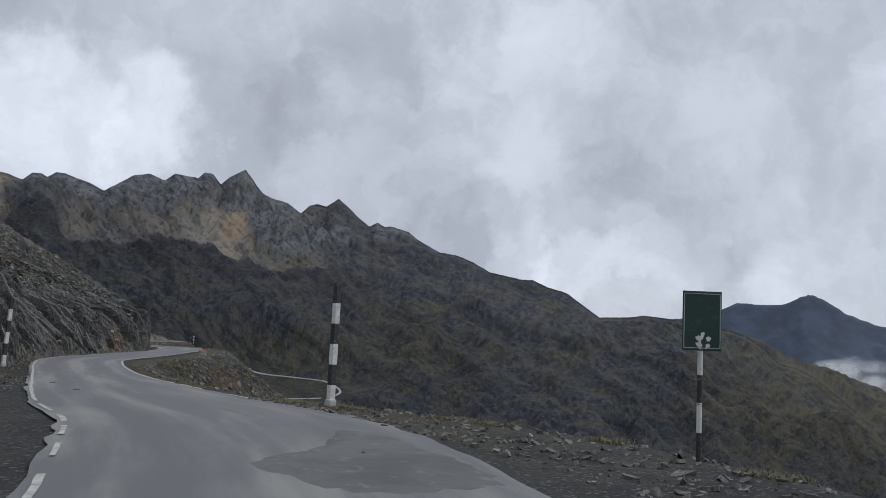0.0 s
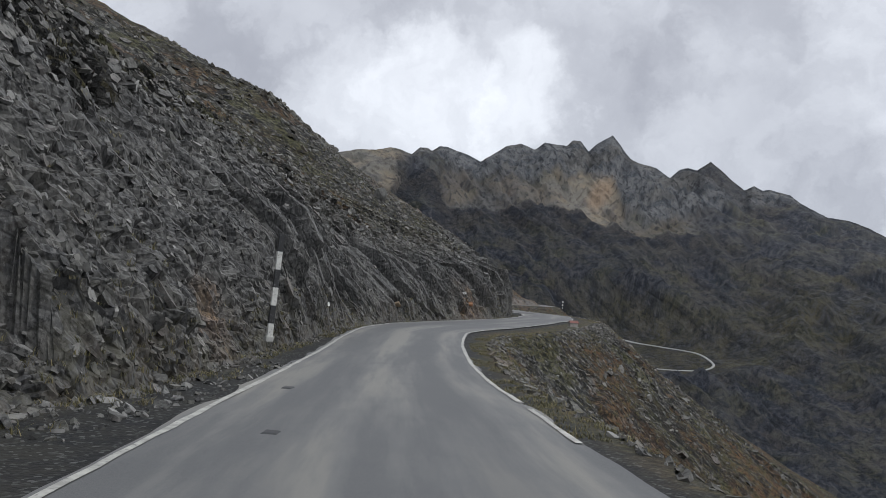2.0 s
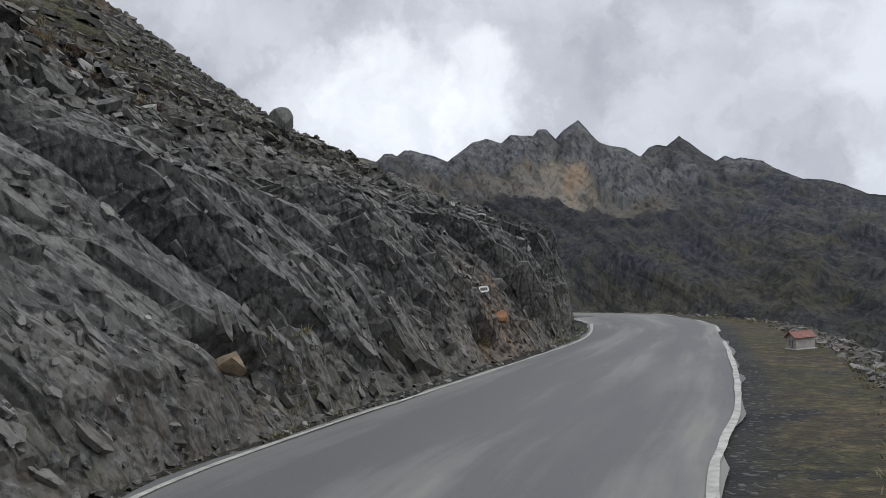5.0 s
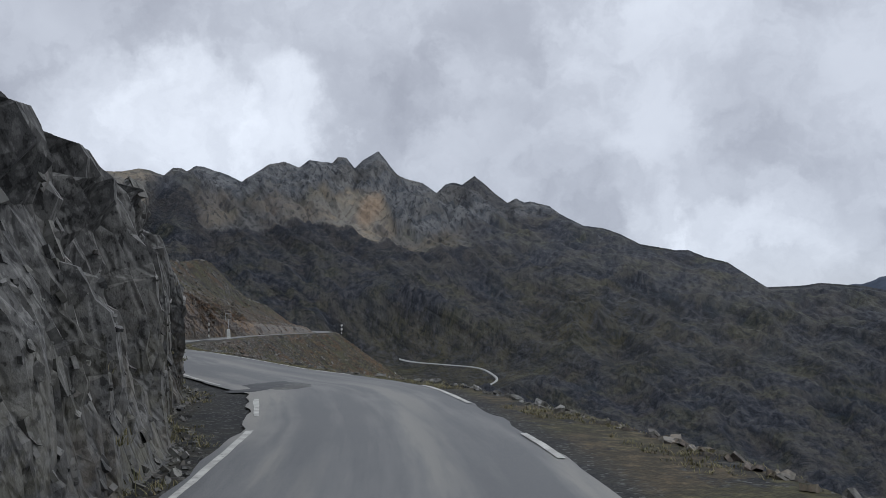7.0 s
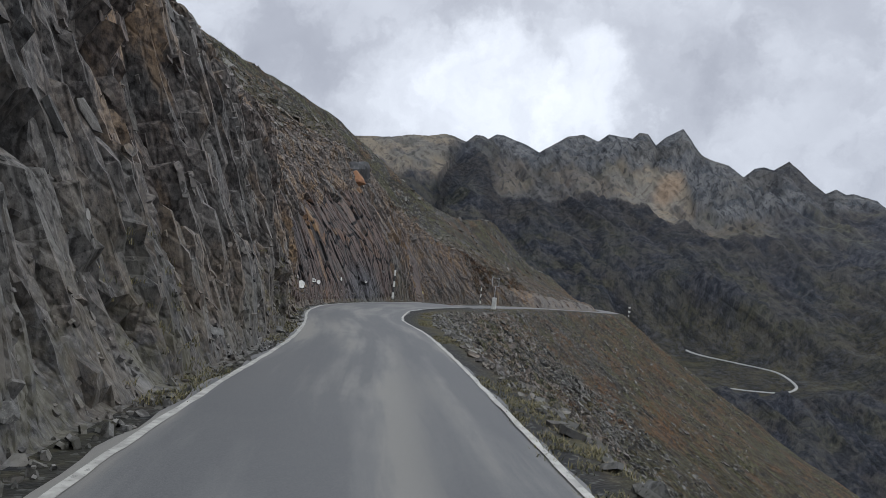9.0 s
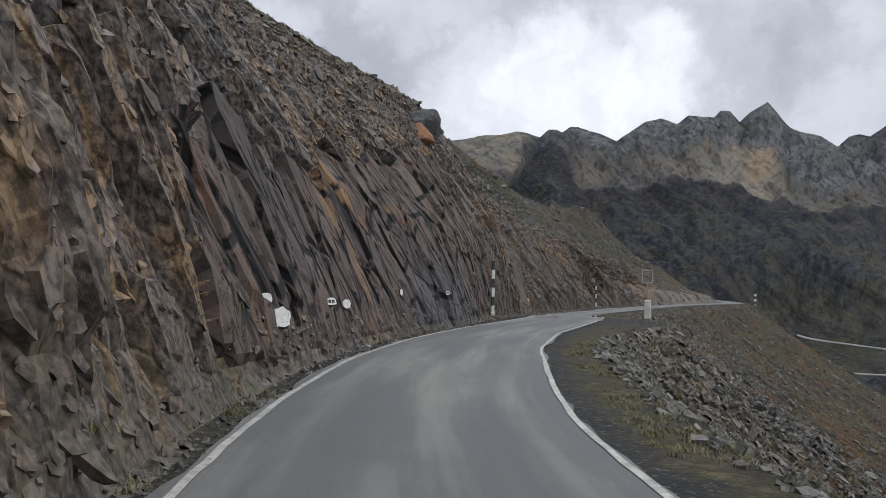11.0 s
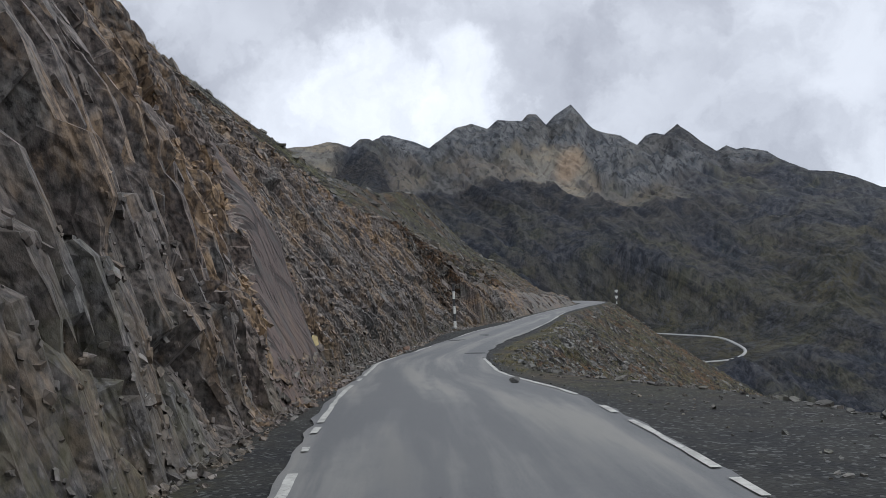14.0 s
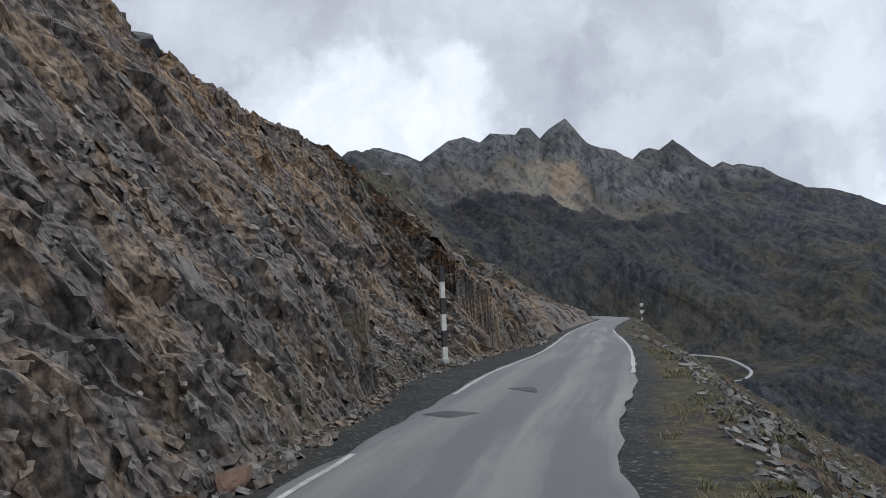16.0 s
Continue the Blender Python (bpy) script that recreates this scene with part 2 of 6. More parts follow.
# height of the hill above the road at fixed distances from the left edge line
HILL = [
    (1.2, curve_through([(-40, 0.30), (0, 0.30), (20, 0.54), (34, 1.14), (40, 1.92), (44, 2.40), (52, 1.68), (62, 1.89), (66, 2.38), (70, 2.81), (73.5, 2.81), (76, 2.08), (80, 1.80), (85, 2.82), (95, 3.30), (111, 2.82), (120, 2.34), (134, 2.28), (138, 2.04), (144, 2.34), (150, 1.98), (156, 1.74), (164, 1.38), (172, 1.26), (182, 0.96), (195, 1.14), (212, 0.96), (245, 0.72), (330, 0.60)])),
    (2.0, curve_through([(-40, 0.5), (0, 0.5), (20, 0.9), (34, 1.9), (40, 3.2), (44, 4.0), (52, 2.8), (62, 2.7), (66, 2.9), (70, 2.9), (73.5, 2.9), (76, 2.6), (80, 3.0), (85, 4.7), (95, 5.5), (111, 4.7), (120, 3.9), (134, 3.8), (138, 3.4), (144, 3.9), (150, 3.9), (156, 3.7), (164, 2.3), (172, 2.1), (182, 1.6), (195, 1.9), (212, 1.6), (245, 1.2), (330, 1.0)])),
    (6.0, curve_through([(-40, 3.0), (0, 4.5), (20, 6.5), (30, 7.4), (45, 7.7), (52, 7.0), (60, 5.4), (64, 5.3), (70, 4.0), (76, 4.6), (85, 7.1), (97, 9.0), (111, 10.2), (125, 9.7), (130, 9.3), (138, 10.1), (148, 10.9), (154, 10.6), (158, 9.8), (161, 8.6), (164, 9.0), (170, 7.9), (180, 6.6), (188, 6.2), (195, 5.6), (212, 4.7), (245, 3.1), (275, 2.0), (330, 2.8)])),
    (12.0, curve_through([(-40, 7.0), (0, 9.0), (20, 10.5), (32, 11.1), (44, 9.8), (55, 10.4), (66, 7.5), (79, 9.1), (93, 11.6), (105, 14.1), (115, 14.3), (128, 14.4), (141, 13.3), (152, 15.3), (162, 16.5), (174, 12.5), (184, 8.6), (191, 8.5), (200, 8.6), (215, 7.9), (230, 6.9), (248, 6.2), (275, 6.8), (330, 6.7)])),
    (20.0, curve_through([(-40, 12.6), (0, 13.2), (20, 13.3), (32, 12.6), (44, 11.8), (55, 11.3), (66, 11.6), (79, 15.5), (93, 18.4), (105, 20.3), (115, 21.2), (128, 20.4), (141, 20.0), (152, 19.9), (162, 18.4), (174, 16.1), (184, 12.0), (191, 9.7), (200, 9.7), (215, 13.9), (230, 14.2), (248, 15.7), (275, 7.5), (330, 3.1)])),
    (35.0, curve_through([(-40, 17.9), (0, 20.0), (20, 20.4), (32, 20.6), (44, 20.6), (55, 20.7), (66, 21.1), (79, 22.5), (93, 24.7), (105, 28.0), (115, 29.9), (128, 30.3), (141, 30.5), (152, 30.2), (162, 29.6), (174, 28.9), (184, 28.1), (191, 27.4), (200, 27.4), (215, 25.7), (230, 16.1), (248, 13.8), (275, 13.3), (330, 14.5)])),
    (60.0, curve_through([(-40, 27.8), (0, 29.9), (20, 31.3), (32, 32.3), (44, 33.6), (55, 34.9), (66, 35.9), (79, 37.8), (93, 40.1), (105, 40.5), (115, 39.1), (128, 39.3), (141, 40.5), (152, 40.5), (162, 40.2), (174, 39.5), (184, 38.9), (191, 38.6), (200, 38.3), (215, 37.5), (230, 36.4), (248, 35.4), (275, 33.6), (330, 27.9)])),
    (110.0, curve_through([(-40, 40.0), (0, 44.0), (140, 58.0), (200, 58.0), (260, 50.1), (330, 36.1)])),
    (170.0, curve_through([(-40, 40.0), (140, 60.0), (260, 50.0), (330, 32.0)])),
]
foot = curve_through([(-40, 2.5), (10, 2.6), (20, 2.3), (28, 1.4), (34, 1.15), (40, 0.8), (44, 0.55), (52, 0.45), (60, 0.7), (66, 0.6), (71, 0.45), (76, 1.3), (82, 1.0), (87, 0.5), (95, 0.4), (110, 0.45), (118, 0.5), (130, 0.5), (136, 1.0), (140, 1.2), (148, 0.9), (156, 0.6), (166, 0.7), (174, 1.2), (180, 1.85), (187, 1.85), (195, 0.9), (330, 0.8)])
verge = curve_through([(-40, 4), (0, 4.2), (10, 3.6), (16, 2.0), (20, 0.9), (30, 0.8), (45, 1.2), (52, 2.2), (60, 2.6), (70, 2.0), (78, 1.1), (85, 0.7), (100, 0.8), (112, 1.4), (125, 1.5), (133, 2.2), (141, 3.2), (148, 3.0), (156, 1.6), (162, 1.0), (170, 1.4), (185, 1.3), (200, 0.8), (330, 1)])


def hill_height(a, d):
    """Height above the road at d metres left of the left edge line."""
    f = foot(a)
    ds = np.array([0.0] + [h[0] for h in HILL])
    hs = np.stack([np.zeros_like(a)] + [h[1](a) for h in HILL], 0)
    # the shoulder is flat up to the foot of the wall
    d0 = np.where(d < f, 0.0, (d - f) * 2.0 / np.maximum(2.0 - f, 0.3))
    deff = np.where(d < 2.0, np.clip(d0, 0, 2.0), d)
    deff = np.where(f > 1.7, np.where(d < f, 0.0, (d - f) * 6.0 / (6.0 - f)), deff)
    deff = np.where(d >= 6.0, d, deff)
    i = np.clip(np.searchsorted(ds, deff, side="right") - 1, 0, len(ds) - 2)
    idx = np.arange(len(a))
    t = (deff - ds[i]) / (ds[i + 1] - ds[i])
    return hs[i, idx] * (1 - t) + hs[i + 1, idx] * t


def fall_depth(a, e):
    """Depth below the road at e metres right of the right edge line."""
    v = verge(a)
    o = np.maximum(e - v, 0)
    return np.where(e < v, 0.03 * e, 0.03 * v + np.where(o < 30, 0.80 * o - 0.004 * o * o, 20.4 + 0.56 * (o - 30)))


def axis_steps(*runs):
    out = []
    for start, stop, step in runs:
        out.append(np.arange(start, stop, step))
    return np.concatenate(out)

# ---- materials ----


def material(name):
    m = bpy.data.materials.new(name)
    m.use_nodes = True
    t = m.node_tree
    b = t.nodes["Principled BSDF"]
    pos = t.nodes.new("ShaderNodeNewGeometry").outputs["Position"]
    return m, t, b, pos


def attr(t, name):
    n = t.nodes.new("ShaderNodeAttribute")
    n.attribute_name = name
    return n.outputs["Fac"]


def bump(t, b, height, strength, distance):
    n = node(t, "ShaderNodeBump", Strength=strength, Distance=distance)
    t.links.new(height, n.inputs["Height"])
    t.links.new(n.outputs[0], b.inputs["Normal"])


def cell_tex(t, vec, scale, feature="F1", random_=1.0):
    n = node(t, "ShaderNodeTexVoronoi", Scale=scale, Randomness=random_)
    n.feature = feature
    t.links.new(vec, n.inputs["Vector"])
    return n


def bedding(t, pos, s1, s2, s3):
    """Coordinates along the dip of the slate beds, scaled."""
    rows = (
        (ALONG[0] * math.cos(DIP) / s1, ALONG[1] * math.cos(DIP) / s1, math.sin(DIP) / s1),
        (LEFT[0] / s2, LEFT[1] / s2, 0.0),
        (-ALONG[0] * math.sin(DIP) / s3, -ALONG[1] * math.sin(DIP) / s3, math.cos(DIP) / s3),
    )
    c = t.nodes.new("ShaderNodeCombineXYZ")
    for k, row in enumerate(rows):
        d = t.nodes.new("ShaderNodeVectorMath")
        d.operation = "DOT_PRODUCT"
        t.links.new(pos, d.inputs[0])
        d.inputs[1].default_value = row
        t.links.new(d.outputs["Value"], c.inputs[k])
    return c.outputs[0]


DIP = radians(28)


def slate_material(name, loose):
    """Broken slate: grey slabs, rust stains and moss, by masks on the mesh. loose: single plates, each with a tone of its own."""
    m, t, b, pos = material(name)
    v = bedding(t, pos, 0.45, 0.7, 1.6)
    n2 = noise_tex(t, bedding(t, pos, 0.3, 0.35, 0.5), 1.0, 6, 0.62)
    grain = noise_tex(t, bedding(t, pos, 0.07, 0.09, 0.12), 1.0, 4, 0.62)
    n_sep = noise_tex(t, pos, 0.5, 4)
    if loose:
        tone = t.nodes.new("ShaderNodeNewGeometry").outputs["Random Per Island"]
        base = mix_rgb(t, mathn(t, "POWER", tone, 1.9), (0.026, 0.027, 0.029), (0.290, 0.287, 0.274))
        hue = mathn(t, "FRACT", mathn(t, "MULTIPLY", tone, 17.3))
        base = mix_rgb(t, ramp(t, hue, 0.55, 0.9, 0.0, 0.6), base, (0.078, 0.076, 0.060))
        base = mix_rgb(t, ramp(t, hue, 0.0, 0.2, 0.5, 0.0), base, (0.098, 0.080, 0.070))
        base = mix_rgb(t, ramp(t, n2, 0.40, 0.62, 0.0, 0.5), base, (0.070, 0.068, 0.064))
    else:
        slab = cell_tex(t, v, 1.0)
        edge = cell_tex(t, v, 1.0, "DISTANCE_TO_EDGE").outputs["Distance"]
        edge2 = cell_tex(t, bedding(t, pos, 0.16, 0.3, 0.5), 1.0, "DISTANCE_TO_EDGE").outputs["Distance"]
        grey = t.nodes.new("ShaderNodeSeparateColor")
        t.links.new(slab.outputs["Color"], grey.inputs[0])
        base = mix_rgb(t, grey.outputs[0], (0.050, 0.051, 0.053), (0.136, 0.134, 0.128))
        base = mix_rgb(t, ramp(t, n2, 0.35, 0.7, 0.0, 0.4), base, (0.082, 0.080, 0.074))
        base = mix_rgb(t, ramp(t, edge, 0.0, 0.06, 0.35, 0.0), base, (0.013, 0.013, 0.014))
        base = mix_rgb(t, ramp(t, edge2, 0.0, 0.08, 0.45, 0.0), base, (0.022, 0.022, 0.023))
    base = mix_rgb(t, ramp(t, grain, 0.53, 0.62, 0.0, 0.45), base, (0.215, 0.212, 0.203))
    base = mix_rgb(t, ramp(t, grain, 0.38, 0.46, 0.8, 0.0), base, (0.010, 0.010, 0.011))
    base = mix_rgb(t, ramp(t, n_sep, 0.52, 0.62, 0.0, 0.4), base, (0.032, 0.032, 0.032))
    rust_m = attr(t, "rust")
    patch_n = noise_tex(t, pos, 0.9, 5, 0.6)
    maroon_c = mix_rgb(t, ramp(t, grain, 0.40, 0.60), (0.052, 0.038, 0.034), (0.185, 0.138, 0.114))
    base = mix_rgb(t, mathn(t, "MULTIPLY", rust_m, ramp(t, patch_n, 0.36, 0.50, 0.2, 0.85), clamp=True), base, maroon_c)
    rust_c = mix_rgb(t, ramp(t, grain, 0.40, 0.58), (0.105, 0.068, 0.040), (0.310, 0.200, 0.100))
    rust = mathn(t, "MULTIPLY", rust_m, ramp(t, noise_tex(t, v, 0.8, 5, 0.6), 0.48, 0.60, 0.0, 0.85), clamp=True)
    base = mix_rgb(t, rust, base, rust_c)
    moss_n = noise_tex(t, pos, 3.0, 8, 0.72)
    moss_c = mix_rgb(t, ramp(t, patch_n, 0.44, 0.56), (0.074, 0.066, 0.026), (0.084, 0.064, 0.038))
    moss_c = mix_rgb(t, ramp(t, moss_n, 0.44, 0.58, 0.85, 0.0), moss_c, (0.018, 0.018, 0.012))
    base = mix_rgb(t, mathn(t, "MULTIPLY", attr(t, "grass"), ramp(t, moss_n, 0.40, 0.50, 0.0, 0.7 if loose else 0.9), clamp=True), base, moss_c)
    t.links.new(base, b.inputs["Base Color"])
    b.inputs["Roughness"].default_value = 0.8
    h = mathn(t, "MULTIPLY", n2, 0.5)
    if not loose:
        h = mathn(t, "ADD", h, mathn(t, "MULTIPLY", slab.outputs["Distance"], 0.4))
        h = mathn(t, "ADD", h, ramp(t, edge2, 0.0, 0.15, 0.0, 0.12))
    bump(t, b, h, 0.9, 0.10 if not loose else 0.04)
    return m


def face_material():
    """Large smooth bedding faces, parted by long straight cracks."""
    m, t, b, pos = material("slate_bedding_faces")
    wob = t.nodes.new("ShaderNodeTexNoise")
    wob.inputs["Scale"].default_value, wob.inputs["Detail"].default_value = 0.9, 3.0
    t.links.new(pos, wob.inputs["Vector"])
    jig = t.nodes.new("ShaderNodeVectorMath")
    jig.operation = "MULTIPLY_ADD"
    t.links.new(wob.outputs["Color"], jig.inputs[0])
    jig.inputs[1].default_value = (0.07, 0.07, 0.07)
    t.links.new(pos, jig.inputs[2])
    v = bedding(t, jig.outputs[0], 1.3, 2.6, 2.5)
    hue = t.nodes.new("ShaderNodeSeparateColor")
    t.links.new(cell_tex(t, v, 1.0).outputs["Color"], hue.inputs[0])
    rust_m = attr(t, "rust")
    cold = mix_rgb(t, hue.outputs[0], (0.043, 0.042, 0.050), (0.099, 0.096, 0.103))
    warm = mix_rgb(t, hue.outputs[0], (0.070, 0.054, 0.050), (0.128, 0.094, 0.082))
    c = mix_rgb(t, ramp(t, rust_m, 0.10, 0.45), cold, warm)
    streak = noise_tex(t, bedding(t, pos, 0.13, 0.5, 0.5), 1.0, 8, 0.70)
    c = mix_rgb(t, ramp(t, streak, 0.52, 0.62, 0.0, 0.55), c, mix_rgb(t, rust_m, (0.110, 0.112, 0.112), (0.150, 0.094, 0.072)))
    c = mix_rgb(t, ramp(t, streak, 0.40, 0.48, 0.75, 0.0), c, (0.018, 0.017, 0.017))
    blot = noise_tex(t, pos, 1.1, 8, 0.68)
    c = mix_rgb(t, ramp(t, blot, 0.52, 0.60, 0.0, 0.55), c, (0.056, 0.058, 0.054))
    tint = mathn(t, "ADD", noise_tex(t, pos, 0.45, 7, 0.66), mathn(t, "MULTIPLY", mathn(t, "SUBTRACT", hue.outputs[2], 0.5), 0.16))
    orange = mix_rgb(t, hue.outputs[1], (0.165, 0.082, 0.040), (0.225, 0.140, 0.068))
    c = mix_rgb(t, mathn(t, "MULTIPLY", ramp(t, rust_m, 0.3, 1.1), ramp(t, tint, 0.53, 0.60, 0.0, 0.9), clamp=True), c, orange)
    crack = cell_tex(t, v, 1.0, "DISTANCE_TO_EDGE").outputs["Distance"]
    crack2 = cell_tex(t, bedding(t, jig.outputs[0], 0.34, 0.9, 1.3), 1.0, "DISTANCE_TO_EDGE").outputs["Distance"]
    gaps = mathn(t, "MULTIPLY", ramp(t, crack2, 0.03, 0.13, 0.95, 0.0), ramp(t, blot, 0.43, 0.49, 1.0, 0.0))
    gaps = mathn(t, "MAXIMUM", gaps, ramp(t, crack, 0.018, 0.050, 1.0, 0.0))
    gaps = mathn(t, "MULTIPLY", gaps, attr(t, "wall"))
    c = mix_rgb(t, gaps, c, (0.008, 0.008, 0.009))
    t.links.new(c, b.inputs["Base Color"])
    b.inputs["Roughness"].default_value = 0.8
    b.inputs["Specular IOR Level"].default_value = 0.3
    h = mathn(t, "SUBTRACT", mathn(t, "MULTIPLY", streak, 0.16), mathn(t, "MULTIPLY", gaps, 0.6))
    h = mathn(t, "ADD", h, mathn(t, "MULTIPLY", hue.outputs[2], 0.5))
    bump(t, b, h, 0.9, 0.10)
    return m


def slope_material():
    """Steep ground of dry grass, earth and small rubble, with gravel on the road's shoulders."""
    m, t, b, pos = material("grass_and_rubble")
    clump = noise_tex(t, pos, 1.1, 8, 0.74)
    broad = noise_tex(t, bedding(t, pos, 2.5, 5.0, 5.0), 1.0, 7, 0.66)
    stone = cell_tex(t, pos, 4.2)
    sc = t.nodes.new("ShaderNodeSeparateColor")
    t.links.new(stone.outputs["Color"], sc.inputs[0])
    small = noise_tex(t, pos, 5.0, 6, 0.72)
    rubble = mix_rgb(t, mathn(t, "POWER", sc.outputs[0], 2.6), (0.018, 0.018, 0.018), (0.250, 0.244, 0.228))
    rubble = mix_rgb(t, ramp(t, small, 0.40, 0.52, 0.85, 0.0), rubble, (0.012, 0.012, 0.012))
    turf = mix_rgb(t, ramp(t, broad, 0.44, 0.56), (0.058, 0.053, 0.025), (0.070, 0.053, 0.032))
    turf = mix_rgb(t, ramp(t, small, 0.42, 0.60, 0.8, 0.0), turf, (0.020, 0.019, 0.012))
    turf = mix_rgb(t, ramp(t, small, 0.56, 0.68, 0.0, 0.6), turf, (0.150, 0.126, 0.070))
    grass = attr(t, "grass")
    cover = mathn(t, "ADD", clump, mathn(t, "MULTIPLY", mathn(t, "SUBTRACT", grass, 0.80), 0.30))
    c = mix_rgb(t, ramp(t, cover, 0.48, 0.52), rubble, turf)
    c = mix_rgb(t, ramp(t, broad, 0.52, 0.57, 0.0, 0.75), c, (0.013, 0.013, 0.013))
    wide = noise_tex(t, pos, 0.23, 5, 0.6)
    c = mix_rgb(t, ramp(t, wide, 0.54, 0.60, 0.0, 0.7), c, mix_rgb(t, ramp(t, small, 0.42, 0.58), (0.030, 0.032, 0.014), (0.098, 0.094, 0.044)))
    c = mix_rgb(t, ramp(t, wide, 0.40, 0.46, 0.7, 0.0), c, mix_rgb(t, ramp(t, small, 0.42, 0.58), (0.032, 0.020, 0.012), (0.140, 0.080, 0.038)))
    tuss_and_shade = noise_tex(t, pos, 2.4, 4, 0.55)
    # shade between the tussocks, painted near-black into the colour
    c = mix_rgb(t, ramp(t, tuss_and_shade, 0.53, 0.58, 0.0, 0.85), c, (0.009, 0.009, 0.008))
    c = mix_rgb(t, ramp(t, tuss_and_shade, 0.36, 0.43, 0.55, 0.0), c, mix_rgb(t, ramp(t, clump, 0.46, 0.54), (0.150, 0.146, 0.132), (0.110, 0.096, 0.048)))
    rust_m = attr(t, "rust")
    c = mix_rgb(t, mathn(t, "MULTIPLY", rust_m, ramp(t, clump, 0.46, 0.58, 0.1, 0.9), clamp=True), c, mix_rgb(t, ramp(t, small, 0.42, 0.58), (0.040, 0.024, 0.016), (0.150, 0.080, 0.038)))
    pebble = t.nodes.new("ShaderNodeSeparateColor")
    stones = cell_tex(t, pos, 24.0)
    t.links.new(stones.outputs["Color"], pebble.inputs[0])
    dirt_c = mix_rgb(t, ramp(t, clump, 0.42, 0.58), (0.013, 0.014, 0.015), (0.024, 0.024, 0.022))
    dirt_c = mix_rgb(t, ramp(t, pebble.outputs[0], 0.80, 1.0, 0.0, 0.7), dirt_c, (0.120, 0.122, 0.120))
    dirt_c = mix_rgb(t, ramp(t, pebble.outputs[1], 0.70, 1.0, 0.0, 0.7), dirt_c, (0.014, 0.014, 0.015))
    dirt_c = mix_rgb(t, mathn(t, "MULTIPLY", grass, ramp(t, clump, 0.38, 0.48), clamp=True), dirt_c, turf)
    dirt = attr(t, "dirt")
    c = mix_rgb(t, dirt, c, dirt_c)
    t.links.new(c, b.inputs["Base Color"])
    b.inputs["Roughness"].default_value = 0.9
    b.inputs["Specular IOR Level"].default_value = 0.2
    rough_h = mathn(t, "ADD", mathn(t, "MULTIPLY", small, 0.9), mathn(t, "MULTIPLY", stone.outputs["Distance"], -0.35))
    rough_h = mathn(t, "MULTIPLY", rough_h, mathn(t, "SUBTRACT", 1.0, mathn(t, "MULTIPLY", dirt, 0.98)))
    rough_h = mathn(t, "ADD", rough_h, mathn(t, "MULTIPLY", dirt, mathn(t, "MULTIPLY", stones.outputs["Distance"], -0.03)))
    bump(t, b, rough_h, 1.0, 0.22)
    return m


def asphalt_material():
    m, t, b, pos = material("worn_asphalt")
    n1 = noise_tex(t, pos, 0.25, 4)
    n2 = noise_tex(t, pos, 60.0, 3, 0.7)
    n3 = noise_tex(t, pos, 1.6, 6, 0.6)
    base = mix_rgb(t, ramp(t, n1, 0.35, 0.65), (0.100, 0.102, 0.104), (0.138, 0.137, 0.131))
    base = mix_rgb(t, ramp(t, n3, 0.45, 0.7, 0.0, 0.5), base, (0.084, 0.087, 0.091))
    c3 = t.nodes.new("ShaderNodeCombineXYZ")
    t.links.new(attr(t, "across"), c3.inputs[0])
    t.links.new(attr(t, "down"), c3.inputs[1])
    n4 = noise_tex(t, c3.outputs[0], 1.0, 6, 0.6)
    base = mix_rgb(t, ramp(t, n4, 0.46, 0.56, 0.0, 0.8), base, (0.064, 0.067, 0.072))
    base = mix_rgb(t, ramp(t, n4, 0.38, 0.48, 0.85, 0.0), base, (0.178, 0.172, 0.155))
    base = mix_rgb(t, mathn(t, "MULTIPLY", attr(t, "track"), 0.9, clamp=True), base, (0.062, 0.065, 0.070))
    base = mix_rgb(t, ramp(t, n2, 0.3, 0.75, 0.0, 0.3), base, (0.17, 0.168, 0.16))
    t.links.new(base, b.inputs["Base Color"])
    b.inputs["Roughness"].default_value = 0.72
    bump(t, b, n2, 0.35, 0.008)
    return m


def plain(name, col, rough=0.6, metal=0.0, var=0.25, scale=6.0, col2=None, bump_d=0.0):
    m, t, b, pos = material(name)
    obj = t.nodes.new("ShaderNodeTexCoord").outputs["Object"]
    n = noise_tex(t, obj, scale, 7, 0.65)
    dark = tuple(c * (1 - var) for c in col)
    c = mix_rgb(t, ramp(t, n, 0.35, 0.65), dark, col)
    if col2:
        c = mix_rgb(t, ramp(t, noise_tex(t, obj, scale * 2.7, 6, 0.7), 0.56, 0.66), c, col2)
    t.links.new(c, b.inputs["Base Color"])
    b.inputs["Roughness"].default_value, b.inputs["Metallic"].default_value = rough, metal
    if bump_d:
        bump(t, b, noise_tex(t, obj, scale * 5, 6, 0.7), 0.6, bump_d)
    return m


